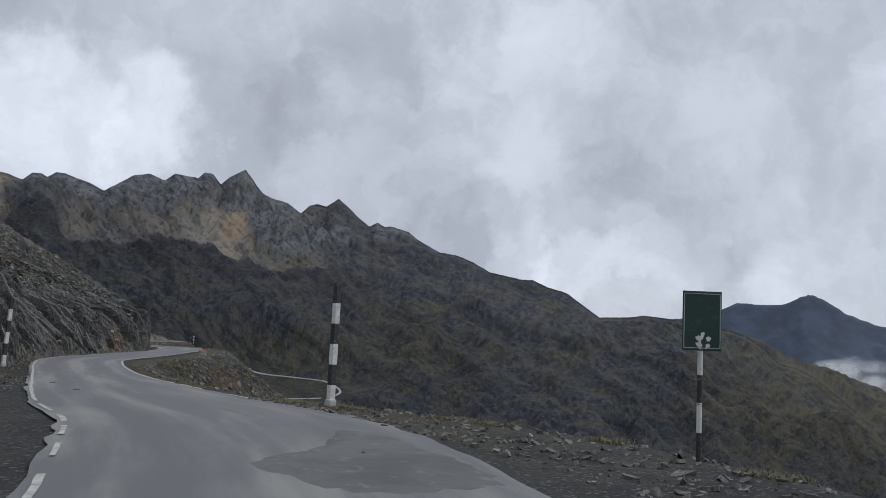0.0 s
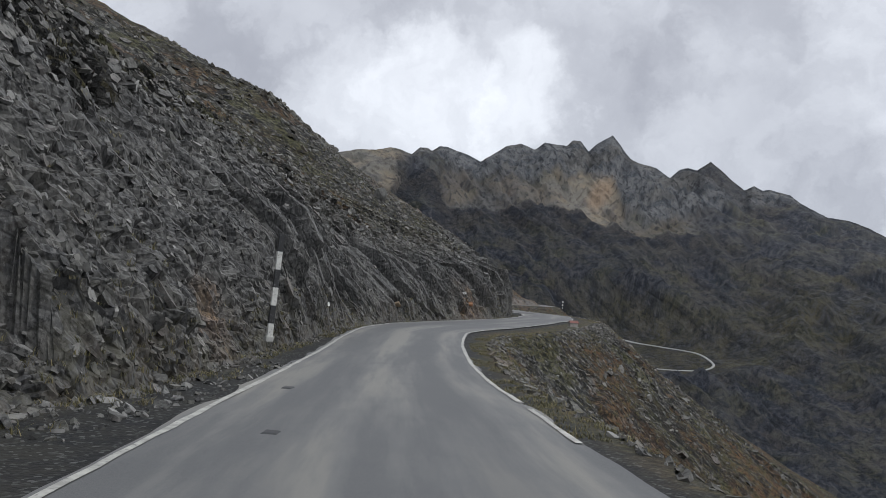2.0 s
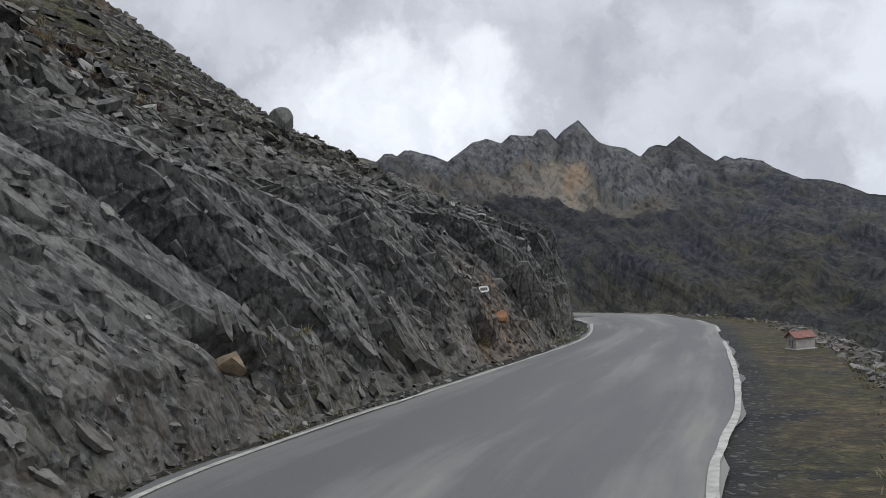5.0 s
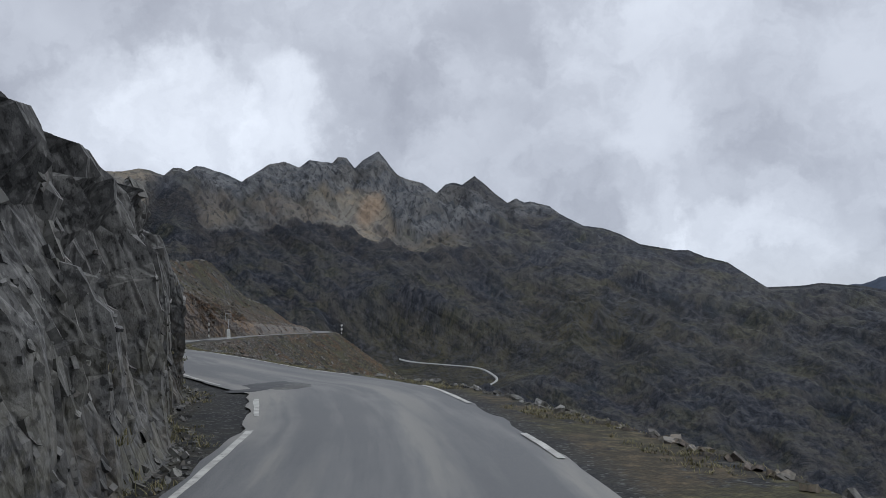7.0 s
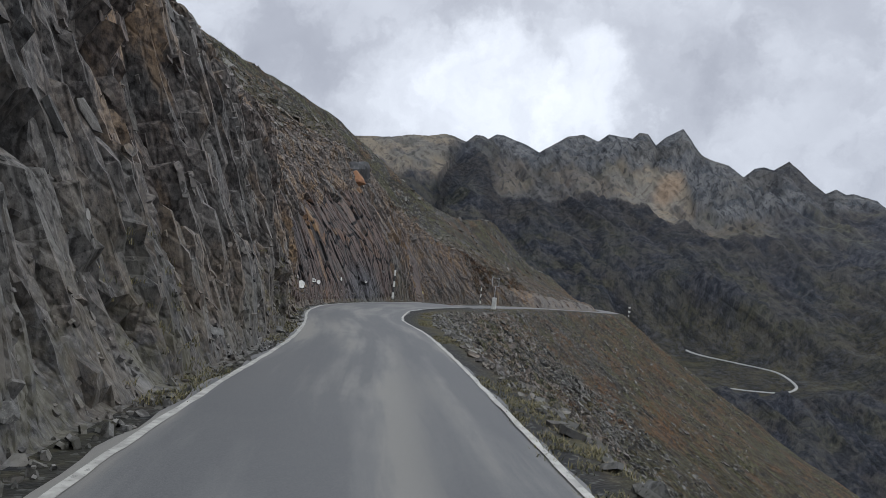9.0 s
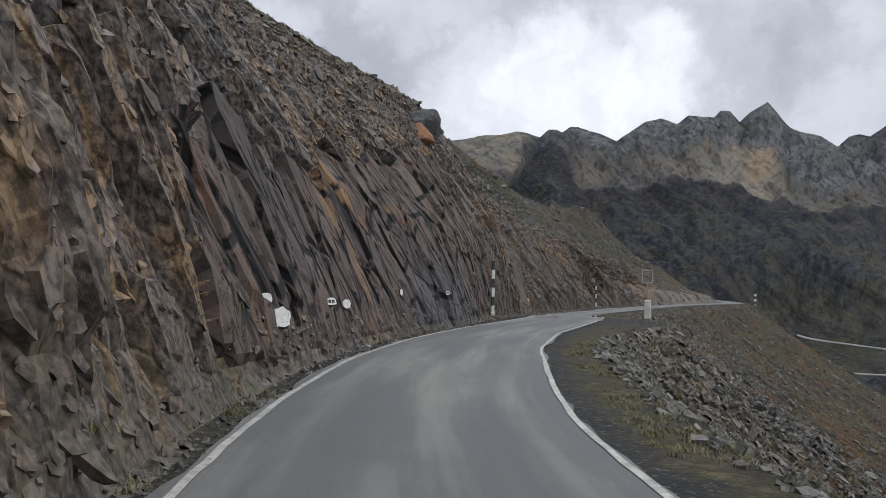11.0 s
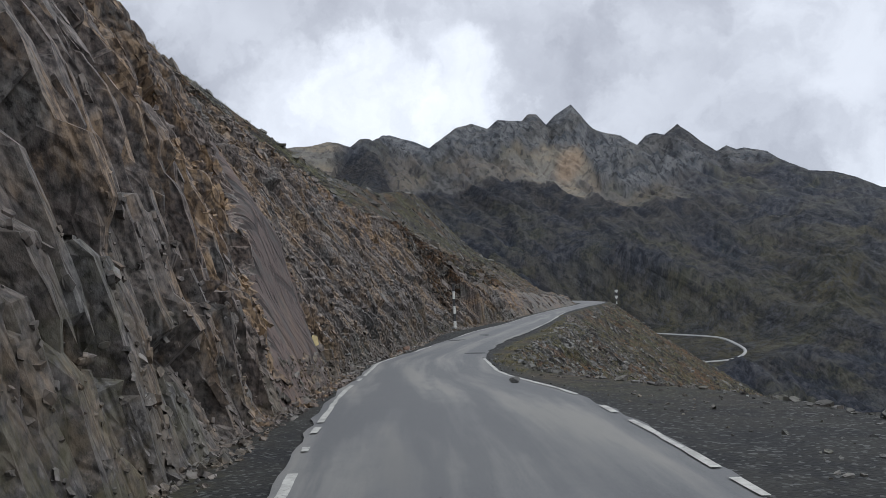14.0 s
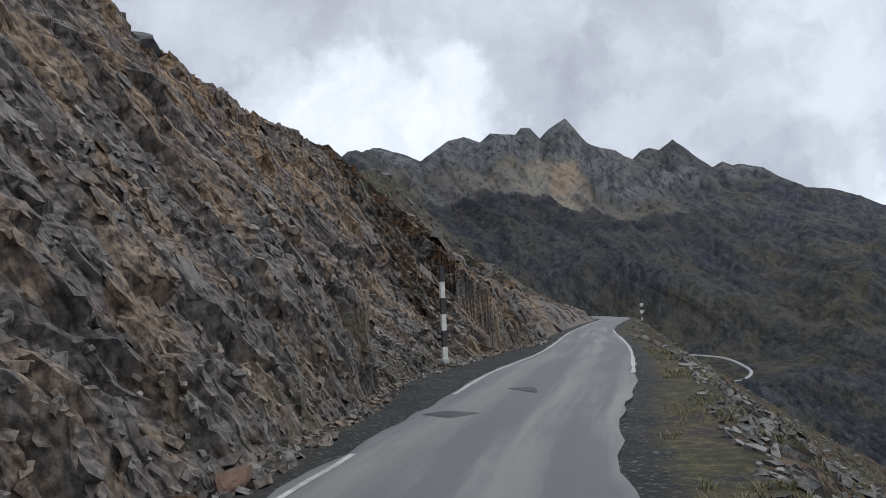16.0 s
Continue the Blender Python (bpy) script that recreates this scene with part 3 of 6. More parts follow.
def mountain_material():
    m, t, b, pos = material("far_mountain")
    c3 = t.nodes.new("ShaderNodeCombineXYZ")
    t.links.new(attr(t, "across"), c3.inputs[0])
    t.links.new(attr(t, "down"), c3.inputs[1])
    warp = t.nodes.new("ShaderNodeTexNoise")
    warp.inputs["Scale"].default_value, warp.inputs["Detail"].default_value = 1.1, 5.0
    t.links.new(c3.outputs[0], warp.inputs["Vector"])
    mad = t.nodes.new("ShaderNodeVectorMath")
    mad.operation = "MULTIPLY_ADD"
    t.links.new(warp.outputs["Color"], mad.inputs[0])
    mad.inputs[1].default_value = (0.5, 0.7, 0.0)
    t.links.new(c3.outputs[0], mad.inputs[2])
    v = mad.outputs[0]
    def grainy(sx, sy, detail=6, rough=0.6, src=v):
        return noise_tex(t, vec_scale(t, src, (sx, sy, 1.0)), 1.0, detail, rough)

    level = t.nodes.new("ShaderNodeCombineXYZ")
    t.links.new(attr(t, "across"), level.inputs[0])
    t.links.new(attr(t, "up"), level.inputs[1])
    broad = grainy(0.9, 0.9, 5, 0.55, level.outputs[0])
    mid = grainy(2.2, 2.0, 5, 0.55, level.outputs[0])
    fine = grainy(8.0, 5.6, 5, 0.62, level.outputs[0])
    folds = grainy(2.6, 2.0, 6, 0.6, level.outputs[0])
    terrace = grainy(0.6, 1.0, 3, 0.45)
    strata = grainy(9.0, 2.2, 6, 0.66)
    ridge, tooth = attr(t, "ridge"), attr(t, "tooth")
    # some distance haze is mixed into these colours as a blue cast
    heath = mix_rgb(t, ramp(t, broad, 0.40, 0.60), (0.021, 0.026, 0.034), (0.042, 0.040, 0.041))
    # relief shading put into the colour: ridgelets paler, gullies darker
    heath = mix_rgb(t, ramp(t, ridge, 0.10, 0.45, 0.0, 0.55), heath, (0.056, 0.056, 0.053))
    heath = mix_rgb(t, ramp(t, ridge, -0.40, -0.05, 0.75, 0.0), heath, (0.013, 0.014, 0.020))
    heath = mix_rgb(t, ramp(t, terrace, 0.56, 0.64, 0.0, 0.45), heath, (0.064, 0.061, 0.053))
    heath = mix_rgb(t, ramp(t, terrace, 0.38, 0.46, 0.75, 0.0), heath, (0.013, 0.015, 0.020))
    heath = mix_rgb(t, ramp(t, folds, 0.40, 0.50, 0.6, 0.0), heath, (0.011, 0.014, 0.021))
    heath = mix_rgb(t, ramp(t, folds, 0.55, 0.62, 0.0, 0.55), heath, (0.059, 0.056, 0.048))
    patchy = grainy(0.8, 1.2, 6, 0.62, level.outputs[0])
    heath = mix_rgb(t, ramp(t, patchy, 0.53, 0.61, 0.0, 0.38), heath, mix_rgb(t, ramp(t, fine, 0.42, 0.58), (0.024, 0.026, 0.014), (0.069, 0.066, 0.037)))
    heath = mix_rgb(t, ramp(t, patchy, 0.42, 0.50, 0.75, 0.0), heath, mix_rgb(t, ramp(t, fine, 0.42, 0.58), (0.013, 0.016, 0.025), (0.040, 0.043, 0.053)))
    meadow = mix_rgb(t, ramp(t, mid, 0.40, 0.60), (0.031, 0.029, 0.016), (0.077, 0.068, 0.035))
    heath = mix_rgb(t, mathn(t, "MULTIPLY", attr(t, "green"), ramp(t, fine, 0.60, 0.45, 0.35, 1.0), clamp=True), heath, meadow)
    rock = mix_rgb(t, ramp(t, mid, 0.36, 0.62), (0.050, 0.056, 0.066), (0.126, 0.129, 0.134))
    rock = mix_rgb(t, ramp(t, strata, 0.54, 0.62, 0.0, 0.6), rock, (0.128, 0.128, 0.124))
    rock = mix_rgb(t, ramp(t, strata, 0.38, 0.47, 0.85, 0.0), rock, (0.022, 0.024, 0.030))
    # clefts between the teeth get their shade from this darker colour
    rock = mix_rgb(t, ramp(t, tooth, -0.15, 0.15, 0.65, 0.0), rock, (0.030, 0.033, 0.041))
    rock = mix_rgb(t, mathn(t, "MULTIPLY", ramp(t, broad, 0.52, 0.60), 0.35), rock, (0.105, 0.097, 0.082))
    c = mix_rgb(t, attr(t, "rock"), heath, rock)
    scree_c = mix_rgb(t, ramp(t, broad, 0.42, 0.58), (0.150, 0.140, 0.122), (0.196, 0.164, 0.122))
    scree_c = mix_rgb(t, ramp(t, fine, 0.38, 0.47, 0.6, 0.0), scree_c, (0.085, 0.072, 0.056))
    c = mix_rgb(t, mathn(t, "MULTIPLY", attr(t, "scree"), ramp(t, mid, 0.62, 0.50, 0.45, 1.0), clamp=True), c, scree_c)
    c = mix_rgb(t, mathn(t, "MULTIPLY", attr(t, "ochre"), 0.85), c, mix_rgb(t, ramp(t, fine, 0.4, 0.6), (0.190, 0.136, 0.092), (0.235, 0.172, 0.120)))
    # dark ground under the shoulder's edge, with the outcrop's shade painted in
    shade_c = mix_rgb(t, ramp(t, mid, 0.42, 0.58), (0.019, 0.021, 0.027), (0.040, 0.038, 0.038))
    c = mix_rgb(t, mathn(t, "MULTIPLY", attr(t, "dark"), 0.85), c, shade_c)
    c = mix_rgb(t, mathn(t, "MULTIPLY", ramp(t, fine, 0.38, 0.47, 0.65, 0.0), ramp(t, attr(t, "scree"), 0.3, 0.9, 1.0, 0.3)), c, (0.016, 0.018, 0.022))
    c = mix_rgb(t, ramp(t, fine, 0.56, 0.64, 0.0, 0.26), c, (0.105, 0.101, 0.096))
    t.links.new(c, b.inputs["Base Color"])
    b.inputs["Roughness"].default_value = 0.95
    b.inputs["Specular IOR Level"].default_value = 0.15
    bump(t, b, mathn(t, "ADD", mathn(t, "ADD", terrace, mathn(t, "MULTIPLY", strata, attr(t, "rock"))), mathn(t, "MULTIPLY", fine, 0.6)), 1.0, 6.0)
    return m


M_HILL = slate_material("slate_hillside", False)
M_SLAB = slate_material("loose_slate", True)
M_FACE = face_material()
M_SLOPE = slope_material()
M_ROAD = asphalt_material()
M_FAR = mountain_material()
M_LINE = plain("worn_road_paint", (0.42, 0.415, 0.385), 0.7, var=0.4, scale=5.0, col2=(0.15, 0.15, 0.145))
M_BLACK = plain("faded_black_paint", (0.030, 0.031, 0.033), 0.6, var=0.3, col2=(0.12, 0.12, 0.12), scale=5)
M_WHITE = plain("chipped_white_paint", (0.62, 0.62, 0.59), 0.6, var=0.18, col2=(0.20, 0.19, 0.17), scale=7)
M_CONC = plain("weathered_concrete", (0.40, 0.40, 0.38), 0.9, var=0.25, scale=4, col2=(0.22, 0.21, 0.19), bump_d=0.006)
M_STEEL = plain("galvanised_steel", (0.42, 0.43, 0.44), 0.45, 0.6, var=0.25, scale=8)
M_GREEN = plain("faded_green_sign_face", (0.012, 0.042, 0.032), 0.45, var=0.25, scale=3, col2=(0.03, 0.055, 0.045))
M_ROCK = plain("slate_rock", (0.125, 0.124, 0.118), 0.85, var=0.45, scale=3, col2=(0.20, 0.19, 0.17), bump_d=0.02)
M_RUSTROCK = plain("iron_stained_rock", (0.24, 0.115, 0.055), 0.85, var=0.35, scale=3, col2=(0.12, 0.085, 0.065), bump_d=0.02)
M_WORN = plain("worn_patch", (0.088, 0.088, 0.086), 0.85, var=0.35, scale=1.2, col2=(0.12, 0.116, 0.105), bump_d=0.004)
M_PATCH = plain("tar_patch", (0.044, 0.046, 0.050), 0.8, var=0.3, scale=1.5, col2=(0.09, 0.09, 0.088), bump_d=0.004)

# ---- the near valley side: hill, road bench and fall ----


GRID = {}
# the rows of the hill's grid lean with the beds: metres back along the wall at d metres up it
bed_lean = curve_through([(0.0, 0.0), (0.6, 0.1), (2.0, 1.8), (6.0, 4.2), (9.0, 5.2), (12.0, 6.0), (30.0, 8.0), (171.0, 8.0)])


bare_mid = curve_through([(0.0, 153.5), (0.8, 153.8), (1.3, 154.7), (2.2, 157.0), (3.6, 158.9), (5.2, 160.8), (8.0, 163.0)])
bare_half = curve_through([(0.0, 3.4), (0.8, 3.35), (1.3, 3.0), (2.2, 2.0), (3.6, 1.7), (8.0, 1.6)])


def bare_face(a, d):
    """Weight of the large smooth bedding plane in the cutting."""
    return np.exp(-((a - bare_mid(d)) / bare_half(d)) ** 8) * np.clip((5.4 - d) / 0.5, 0, 1) * np.clip((d - 0.4) / 0.3, 0, 1)


def face_zone(a, d):
    """Weight of the cutting with large flat faces."""
    top = np.clip(2.3 + (a - 118) * 0.11, 2.0, 5.4) + 0.35 * vnoise(np.stack([a / 1.3, 0 * a, 0 * a], 1), 55)
    z = np.clip((a - 109) / 4, 0, 1) * np.clip((140.5 - a) / 1.5, 0, 1) * np.clip((top - d) / 0.35, 0, 1) * np.clip((d - foot(a)) / 0.2, 0, 1)
    return np.maximum(z, bare_face(a, d))


def hill_masks(aa, dd, z):
    f = foot(aa)
    nz = vnoise(np.stack([aa / 9, dd / 9, z / 9], 1), 31)
    low = np.clip((dd - 0.2) / 0.5, 0, 1)
    rust = np.clip((aa - 84) / 18, 0, 1) * (0.5 + 0.5 * nz) * low * np.clip(1.5 - np.clip(dd - 5, 0, 99) / 5, 0, 1)
    rust = np.maximum(rust, 0.75 * np.exp(-((aa - 31.7) / 0.9) ** 2 - ((dd - 1.5) / 0.35) ** 2))
    rust = np.maximum(rust, 0.9 * np.exp(-((aa - 62.4) / 1.5) ** 2 - ((dd - 0.9) / 0.5) ** 2))
    rust = np.maximum(rust, 0.9 * np.exp(-((aa - 123) / 5) ** 2) * np.clip(1.7 - dd / 3, 0, 1) * low)
    rust = np.maximum(rust, 1.2 * np.exp(-((aa - 139) / 1.6) ** 2 - ((dd - 4.6) / 0.9) ** 2))
    rust = np.maximum(rust, np.clip((aa - 147) / 6, 0, 1) * np.clip((186 - aa) / 10, 0.35, 1) * np.clip(1.8 - np.clip(dd - 4, 0, 99) / 4, 0, 1) * (0.55 + 0.55 * nz))
    rust = np.maximum(rust, 1.2 * np.exp(-((aa - 208) / 9) ** 2 - ((dd - 3) / 2.5) ** 2))
    rust = np.maximum(rust, 0.55 * bare_face(aa, dd))
    rust = np.where(bare_face(aa, dd) > 0.5, 0.5, rust)
    rust = np.maximum(rust, 1.5 * np.exp(-((aa - 156.9) / 1.0) ** 2 - ((dd - 2.9) / 0.8) ** 2))
    rust = np.maximum(rust, 1.2 * np.exp(-((aa - 92) / 2.5) ** 2 - ((dd - 1.6) / 0.7) ** 2) * (0.6 + 0.6 * nz))
    blue = np.exp(-((aa - 131.5) / 6) ** 2) * np.clip(1.9 - dd, 0, 1)
    rust = rust * (1 - blue)
    slope = np.clip((dd - 4.5) / 4, 0, 1)
    grass = np.clip(0.45 * slope + 0.7 * np.clip((dd - 14) / 12, 0, 1) + 0.55 * np.exp(-((aa - 60) / 14) ** 2) * np.clip((dd - 2.5) / 2, 0, 1), 0, 1)
    grass = np.maximum(grass, np.clip((aa - 95) / 20, 0, 1) * np.clip((dd - 5.5) / 4, 0, 1))
    grass = np.maximum(grass, np.clip((aa - 180) / 20, 0, 0.9) * np.clip((dd - 1.5) / 3, 0, 1))
    grass = np.maximum(grass, 0.6 * np.exp(-((dd - f) / 0.45) ** 2))
    grass = np.maximum(grass, 0.6 * np.clip((30 - aa) / 12, 0, 1) * np.clip(1 - np.abs(dd - 3) / 3, 0, 1))
    grass = grass * (0.75 + 0.5 * vnoise(np.stack([aa / 4, dd / 4, z / 4], 1), 37))
    dirt = np.clip(1.0 - (dd - f) / 0.35, 0, 1)
    return np.clip(rust, 0, 1), np.clip(grass, 0, 1), dirt


def near_ground():
    A = axis_steps((-38, -4, 1.0), (-4, 26, 0.2), (26, 196, 0.075), (196, 300, 0.6), (300, 341, 2.0))
    D = axis_steps((0.0, 0.4, 0.2), (0.4, 3.4, 0.045), (3.4, 6.4, 0.075), (6.4, 9, 0.16), (9, 22, 0.42), (22, 50, 1.4), (50, 171, 6.0))
    AR = axis_steps((-38, -4, 1.0), (-4, 26, 0.2), (26, 200, 0.15), (200, 292, 0.6), (292, 331, 2.0))
    E_ = axis_steps((0.0, 4.0, 0.16), (4.0, 16, 0.28), (16, 40, 1.0), (40, 200, 6.0))
    n = len(A)
    # hill side
    bed_row, dd = np.repeat(A, len(D)), np.tile(D, n)
    aa = bed_row - bed_lean(dd)
    z = road_z(aa) + hill_height(aa, dd)
    x, y = xy(aa, line_left(aa) + dd)
    p = np.stack([x, y, z], 1)
    f = foot(aa)
    rockish = np.clip((dd - f * 0.9) / 0.45, 0, 1)
    near = (dd < 16) & (aa > 5) & (aa < 215)
    out = np.zeros(len(aa))
    fz, bare = face_zone(aa, dd), bare_face(aa, dd)
    big = fbm(np.stack([aa / 5.5, dd / 5.5, z / 8], 1), 3, 0.5, 3)
    out[near] = bed_relief(bed_row[near], dd[near], (z - road_z(aa))[near], fz[near])
    loose = np.clip((dd - np.where(aa < 112, 2.6, 4.0)) / 1.4 + 0.5 * vnoise(np.stack([aa / 2.5, dd / 1.5, 0 * aa], 1), 53) * np.clip(dd - 1, 0, 1), 0, 1)
    loose = np.maximum(loose, np.clip((39 - aa) / 5, 0, 0.9))
    loose = np.maximum(loose, np.clip((aa - 148) / 6, 0, 0.35))
    _, gap4, r4 = cells(p[near] / 0.55, 57)
    _, gap5, r5 = cells(p[near] / 0.24, 58)
    out[near] = out[near] * (1 - 0.75 * loose[near]) + loose[near] * (0.30 * (r4 - 0.5) + 0.16 * (r5 - 0.5) - 0.10 * (gap4 < 0.08))
    crest = np.where(aa < 112, 4.0, 5.5)
    wall = np.clip(1.2 - np.clip(dd - crest, 0, 99) / 4.0, 0.15, 1.0) * rockish
    out = wall * (0.42 * big + out)
    far = np.clip((dd - 8) / 25, 0, 1)
    lump = fbm(np.stack([x / 7, y / 7, z / 7], 1), 5, 0.55, 9)
    out = out * (1 - 0.6 * far) * (1 - 0.9 * bare) + 0.3 * bare
    # blocks stand out towards the road and up, never down into the foot
    p[:, 0] -= LEFT[0] * out * 0.85
    p[:, 1] -= LEFT[1] * out * 0.85
    p[:, 2] += out * 0.45 * rockish + far * (0.7 * (lump - 0.4) + 0.35 * fbm(np.stack([x / 1.8, y / 1.8, z / 1.8], 1), 3, 0.6, 99)) + rockish * (1 - far) * 0.18 * lump
    gravel = (1 - rockish) * np.clip(dd / 0.3, 0, 1)
    p[:, 2] += gravel * 0.02 * (fbm(np.stack([x * 0.8, y * 0.8, 0 * x], 1), 2, 0.5, 2) - 0.4) - 0.03
    left = p.reshape(n, len(D), 3)
    rust, grass, dirt = hill_masks(aa, dd, z)
    # outer side, and the bed under the road
    nr = len(AR)
    ab_, ee = np.repeat(AR, len(E_)), np.tile(E_, nr)
    dep = fall_depth(ab_, ee)
    xr, yr = xy(ab_, line_right(ab_) - ee)
    zr = road_z(ab_) - dep
    v = verge(ab_)
    o = np.clip((ee - v) / 1.0, 0, 1)
    lum = fbm(np.stack([xr / 3, yr / 3, zr / 3], 1), 4, 0.55, 14)
    _, g3, r3 = cells(np.stack([ab_ / 0.5, ee / 0.5, zr / 0.4], 1), 41)
    _, g4, r4 = cells(np.stack([ab_ / 1.3, ee / 1.0, zr / 1.0], 1), 45)
    big3 = fbm(np.stack([xr / 14, yr / 14, zr / 20], 1), 3, 0.5, 19)
    rub = np.clip(fbm(np.stack([xr / 6, yr / 6, zr / 6], 1), 2, 0.5, 44) * 1.5 + 0.7, 0, 1)
    zr = zr + o * (0.30 * lum + rub * (0.24 * (r3 - 0.4) + 0.35 * (r4 - 0.5)) + np.clip((ee - 4) / 15, 0, 1) * 1.6 * big3) - 0.02
    zr = zr + (1 - o) * np.clip(ee / 0.3, 0, 1) * 0.02 * (fbm(np.stack([xr * 0.8, yr * 0.8, 0 * xr], 1), 2, 0.5, 2) - 0.4)
    right = np.stack([xr, yr, zr], 1).reshape(nr, len(E_), 3)
    GRID["left"], GRID["right"], GRID["A"], GRID["D"], GRID["E"], GRID["AR"] = left, right, A, D, E_, AR
    rr = np.clip(2.2 * vnoise(np.stack([ab_ / 6, ee / 4, zr / 5], 1), 50) - 0.2, 0, 0.9) * o * np.clip((ab_ - 20) / 40, 0.2, 1)
    gr = np.clip(1.0 - rub * 0.60 + 0.5 * np.clip((ee - 6) / 14, 0, 1) + 0.6 * np.clip((ab_ - 195) / 20, 0, 1), 0, 1) * o
    gr = np.maximum(gr, 0.9 * np.clip((ee - 0.25) / 0.4, 0, 1) * np.clip(1 - (ee - v) / 1.2, 0, 1) * np.clip(1 - np.exp(-((ab_ - 145) / 9) ** 2) - np.exp(-((ab_ - 3) / 12) ** 2), 0, 1))
    di = np.clip(1 - (ee - v + 0.3) / 0.5, 0, 1)
    bed_x, bed_y = xy(AR, line_left(AR) + 0.05)
    bed = np.stack([bed_x, bed_y, road_z(AR) - 0.04], 1)[:, None]

    def under(values):
        return np.concatenate([values.reshape(nr, len(E_))[:, ::-1], np.ones((nr, 1)) * values.reshape(nr, len(E_))[:, :1]], 1).ravel()

    def both(rv, lv):
        return np.concatenate([under(rv), lv.ravel()])

    sheet = np.concatenate([right[:, ::-1], bed], 1)
    mr, ml = sheet.shape[1], len(D)
    fr, fl = grid_faces(nr, mr)[:, ::-1], grid_faces(n, ml)[:, ::-1]
    me = mesh_from("ground", np.concatenate([sheet.reshape(-1, 3), left.reshape(-1, 3)]), np.concatenate([fr, fl + nr * mr]), M_HILL)
    flat = np.zeros((n - 1, ml - 1), dtype=bool)
    flat[:, np.searchsorted(D, 0.4):np.searchsorted(D, 9.0)] = True
    flat &= bare.reshape(n, ml)[1:, 1:] < 0.5
    me.polygons.foreach_set("use_smooth", np.concatenate([np.ones(len(fr), dtype=bool), ~flat.ravel()]))
    add_mask(me, "rust", both(rr, rust))
    add_mask(me, "grass", both(gr, grass))
    add_mask(me, "dirt", both(di, dirt))
    add_mask(me, "wall", both(0.12 * o, rockish * (1 - 0.45 * bare) * np.clip(1.3 - np.clip(dd - 5, 0, 99) / 6, 0.15, 1)))
    me.materials.append(M_FACE)
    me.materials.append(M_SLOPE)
    top = np.where(aa < 112, 5.2, 6.8) + 1.2 * vnoise(np.stack([aa / 2.2, dd / 2.2, 0 * aa], 1), 61)
    top = np.where(aa > 186, 3.0, top)
    kind = np.where(fz > 0.5, 1, np.where((dd < f * 0.9) | (dd > top), 2, 0)).reshape(n, ml)[1:, 1:]
    me.polygons.foreach_set("material_index", np.concatenate([np.full(len(fr), 2), kind.ravel()]).astype(np.int32))
    return tagged(new("ground", me), "dark slate mountainside with rust stains, rubble and short grass", "hillside", kind="structure")


def bands(t, seed):
    """Uneven strips along t: the strip's number and the way to its nearer edge."""
    k = np.floor(t).astype(np.int64)

    def edge(i):
        return i + 0.55 * (hash3(i, 0 * i, 0 * i, seed) - 0.5)

    k = np.where(t < edge(k), k - 1, np.where(t >= edge(k + 1), k + 1, k))
    return k, np.minimum(t - edge(k), edge(k + 1) - t)


def blocks(t1, t2, seed):
    """Long blocks: strips of the beds cut across by joints. A random value for each, and the ways to the bed's and the joint's edge."""
    i, e1 = bands(t1, seed)
    shift = 9.0 * hash3(i, 0 * i + 5, 0 * i, seed)
    j, e2 = bands(t2 + shift, seed + 1)
    return hash3(i, j, 0 * i + 3, seed + 2), e1, e2, hash3(i, 0 * i + 8, 0 * i, seed + 4)


def bed_relief(row, dd, h, fz):
    """Blocks and slots of the steeply dipping beds, in metres out of the wall."""
    row = row + (1 - 0.85 * fz) * 0.16 * vnoise(np.stack([row / 2.2, dd / 1.1, 0 * dd], 1), 5) + 0.10 * (hash3(np.floor(h / 0.9 + 0.4 * row).astype(np.int64), 0 * np.floor(h).astype(np.int64), 0 * np.floor(h).astype(np.int64), 3) - 0.5)
    k = 1 + 0.45 * (fz > 0.5)
    r1, a1, c1, q1 = blocks(row / (1.05 * k), (h + 0.30 * row) / (2.6 * k), 11)
    r2, a2, c2, q2 = blocks(row / (0.42 * k), (h + 0.45 * row) / (1.15 * k), 23)
    r3, a3, c3, q3 = blocks(row / 0.16, (h + 0.6 * row) / 0.42, 29)
    broken = np.clip(0.45 + 1.7 * vnoise(np.stack([row / 1.8, dd / 1.3, 0 * dd], 1), 27), 0, 1) * (1 - 0.8 * fz)
    slot = 0.26 * (a1 < 0.06 / k) * (q1 > 0.35) + 0.17 * (a2 < 0.11 / k) * (q2 > 0.55 + 0.3 * fz) + 0.06 * (a3 < 0.25) * (q3 > 0.6) * broken
    slot = slot + 0.10 * (c1 < 0.03) * (q1 > 0.5)
    deep = 0.28 * (r1 < 0.13) + 0.16 * (r2 < 0.14)
    face = 0.06 * vnoise(np.stack([row / 0.5, dd / 0.35, 0 * dd], 1), 37)
    return (0.60 - 0.42 * fz) * (r1 - 0.5) + (0.30 - 0.23 * fz) * (r2 - 0.5) + (0.03 + 0.11 * broken) * (1 - 0.6 * fz) * (r3 - 0.5) - slot * (1 - 0.35 * fz) - deep * (1 - 0.75 * fz) + face * (1 - 0.5 * fz) + 0.08


near_ground()


def road_top(a, b):
    bl, br = line_left(a), line_right(a)
    w = (b - br) / (bl - br)
    return road_z(a) + 0.035 - 0.03 * (2 * w - 1) ** 2


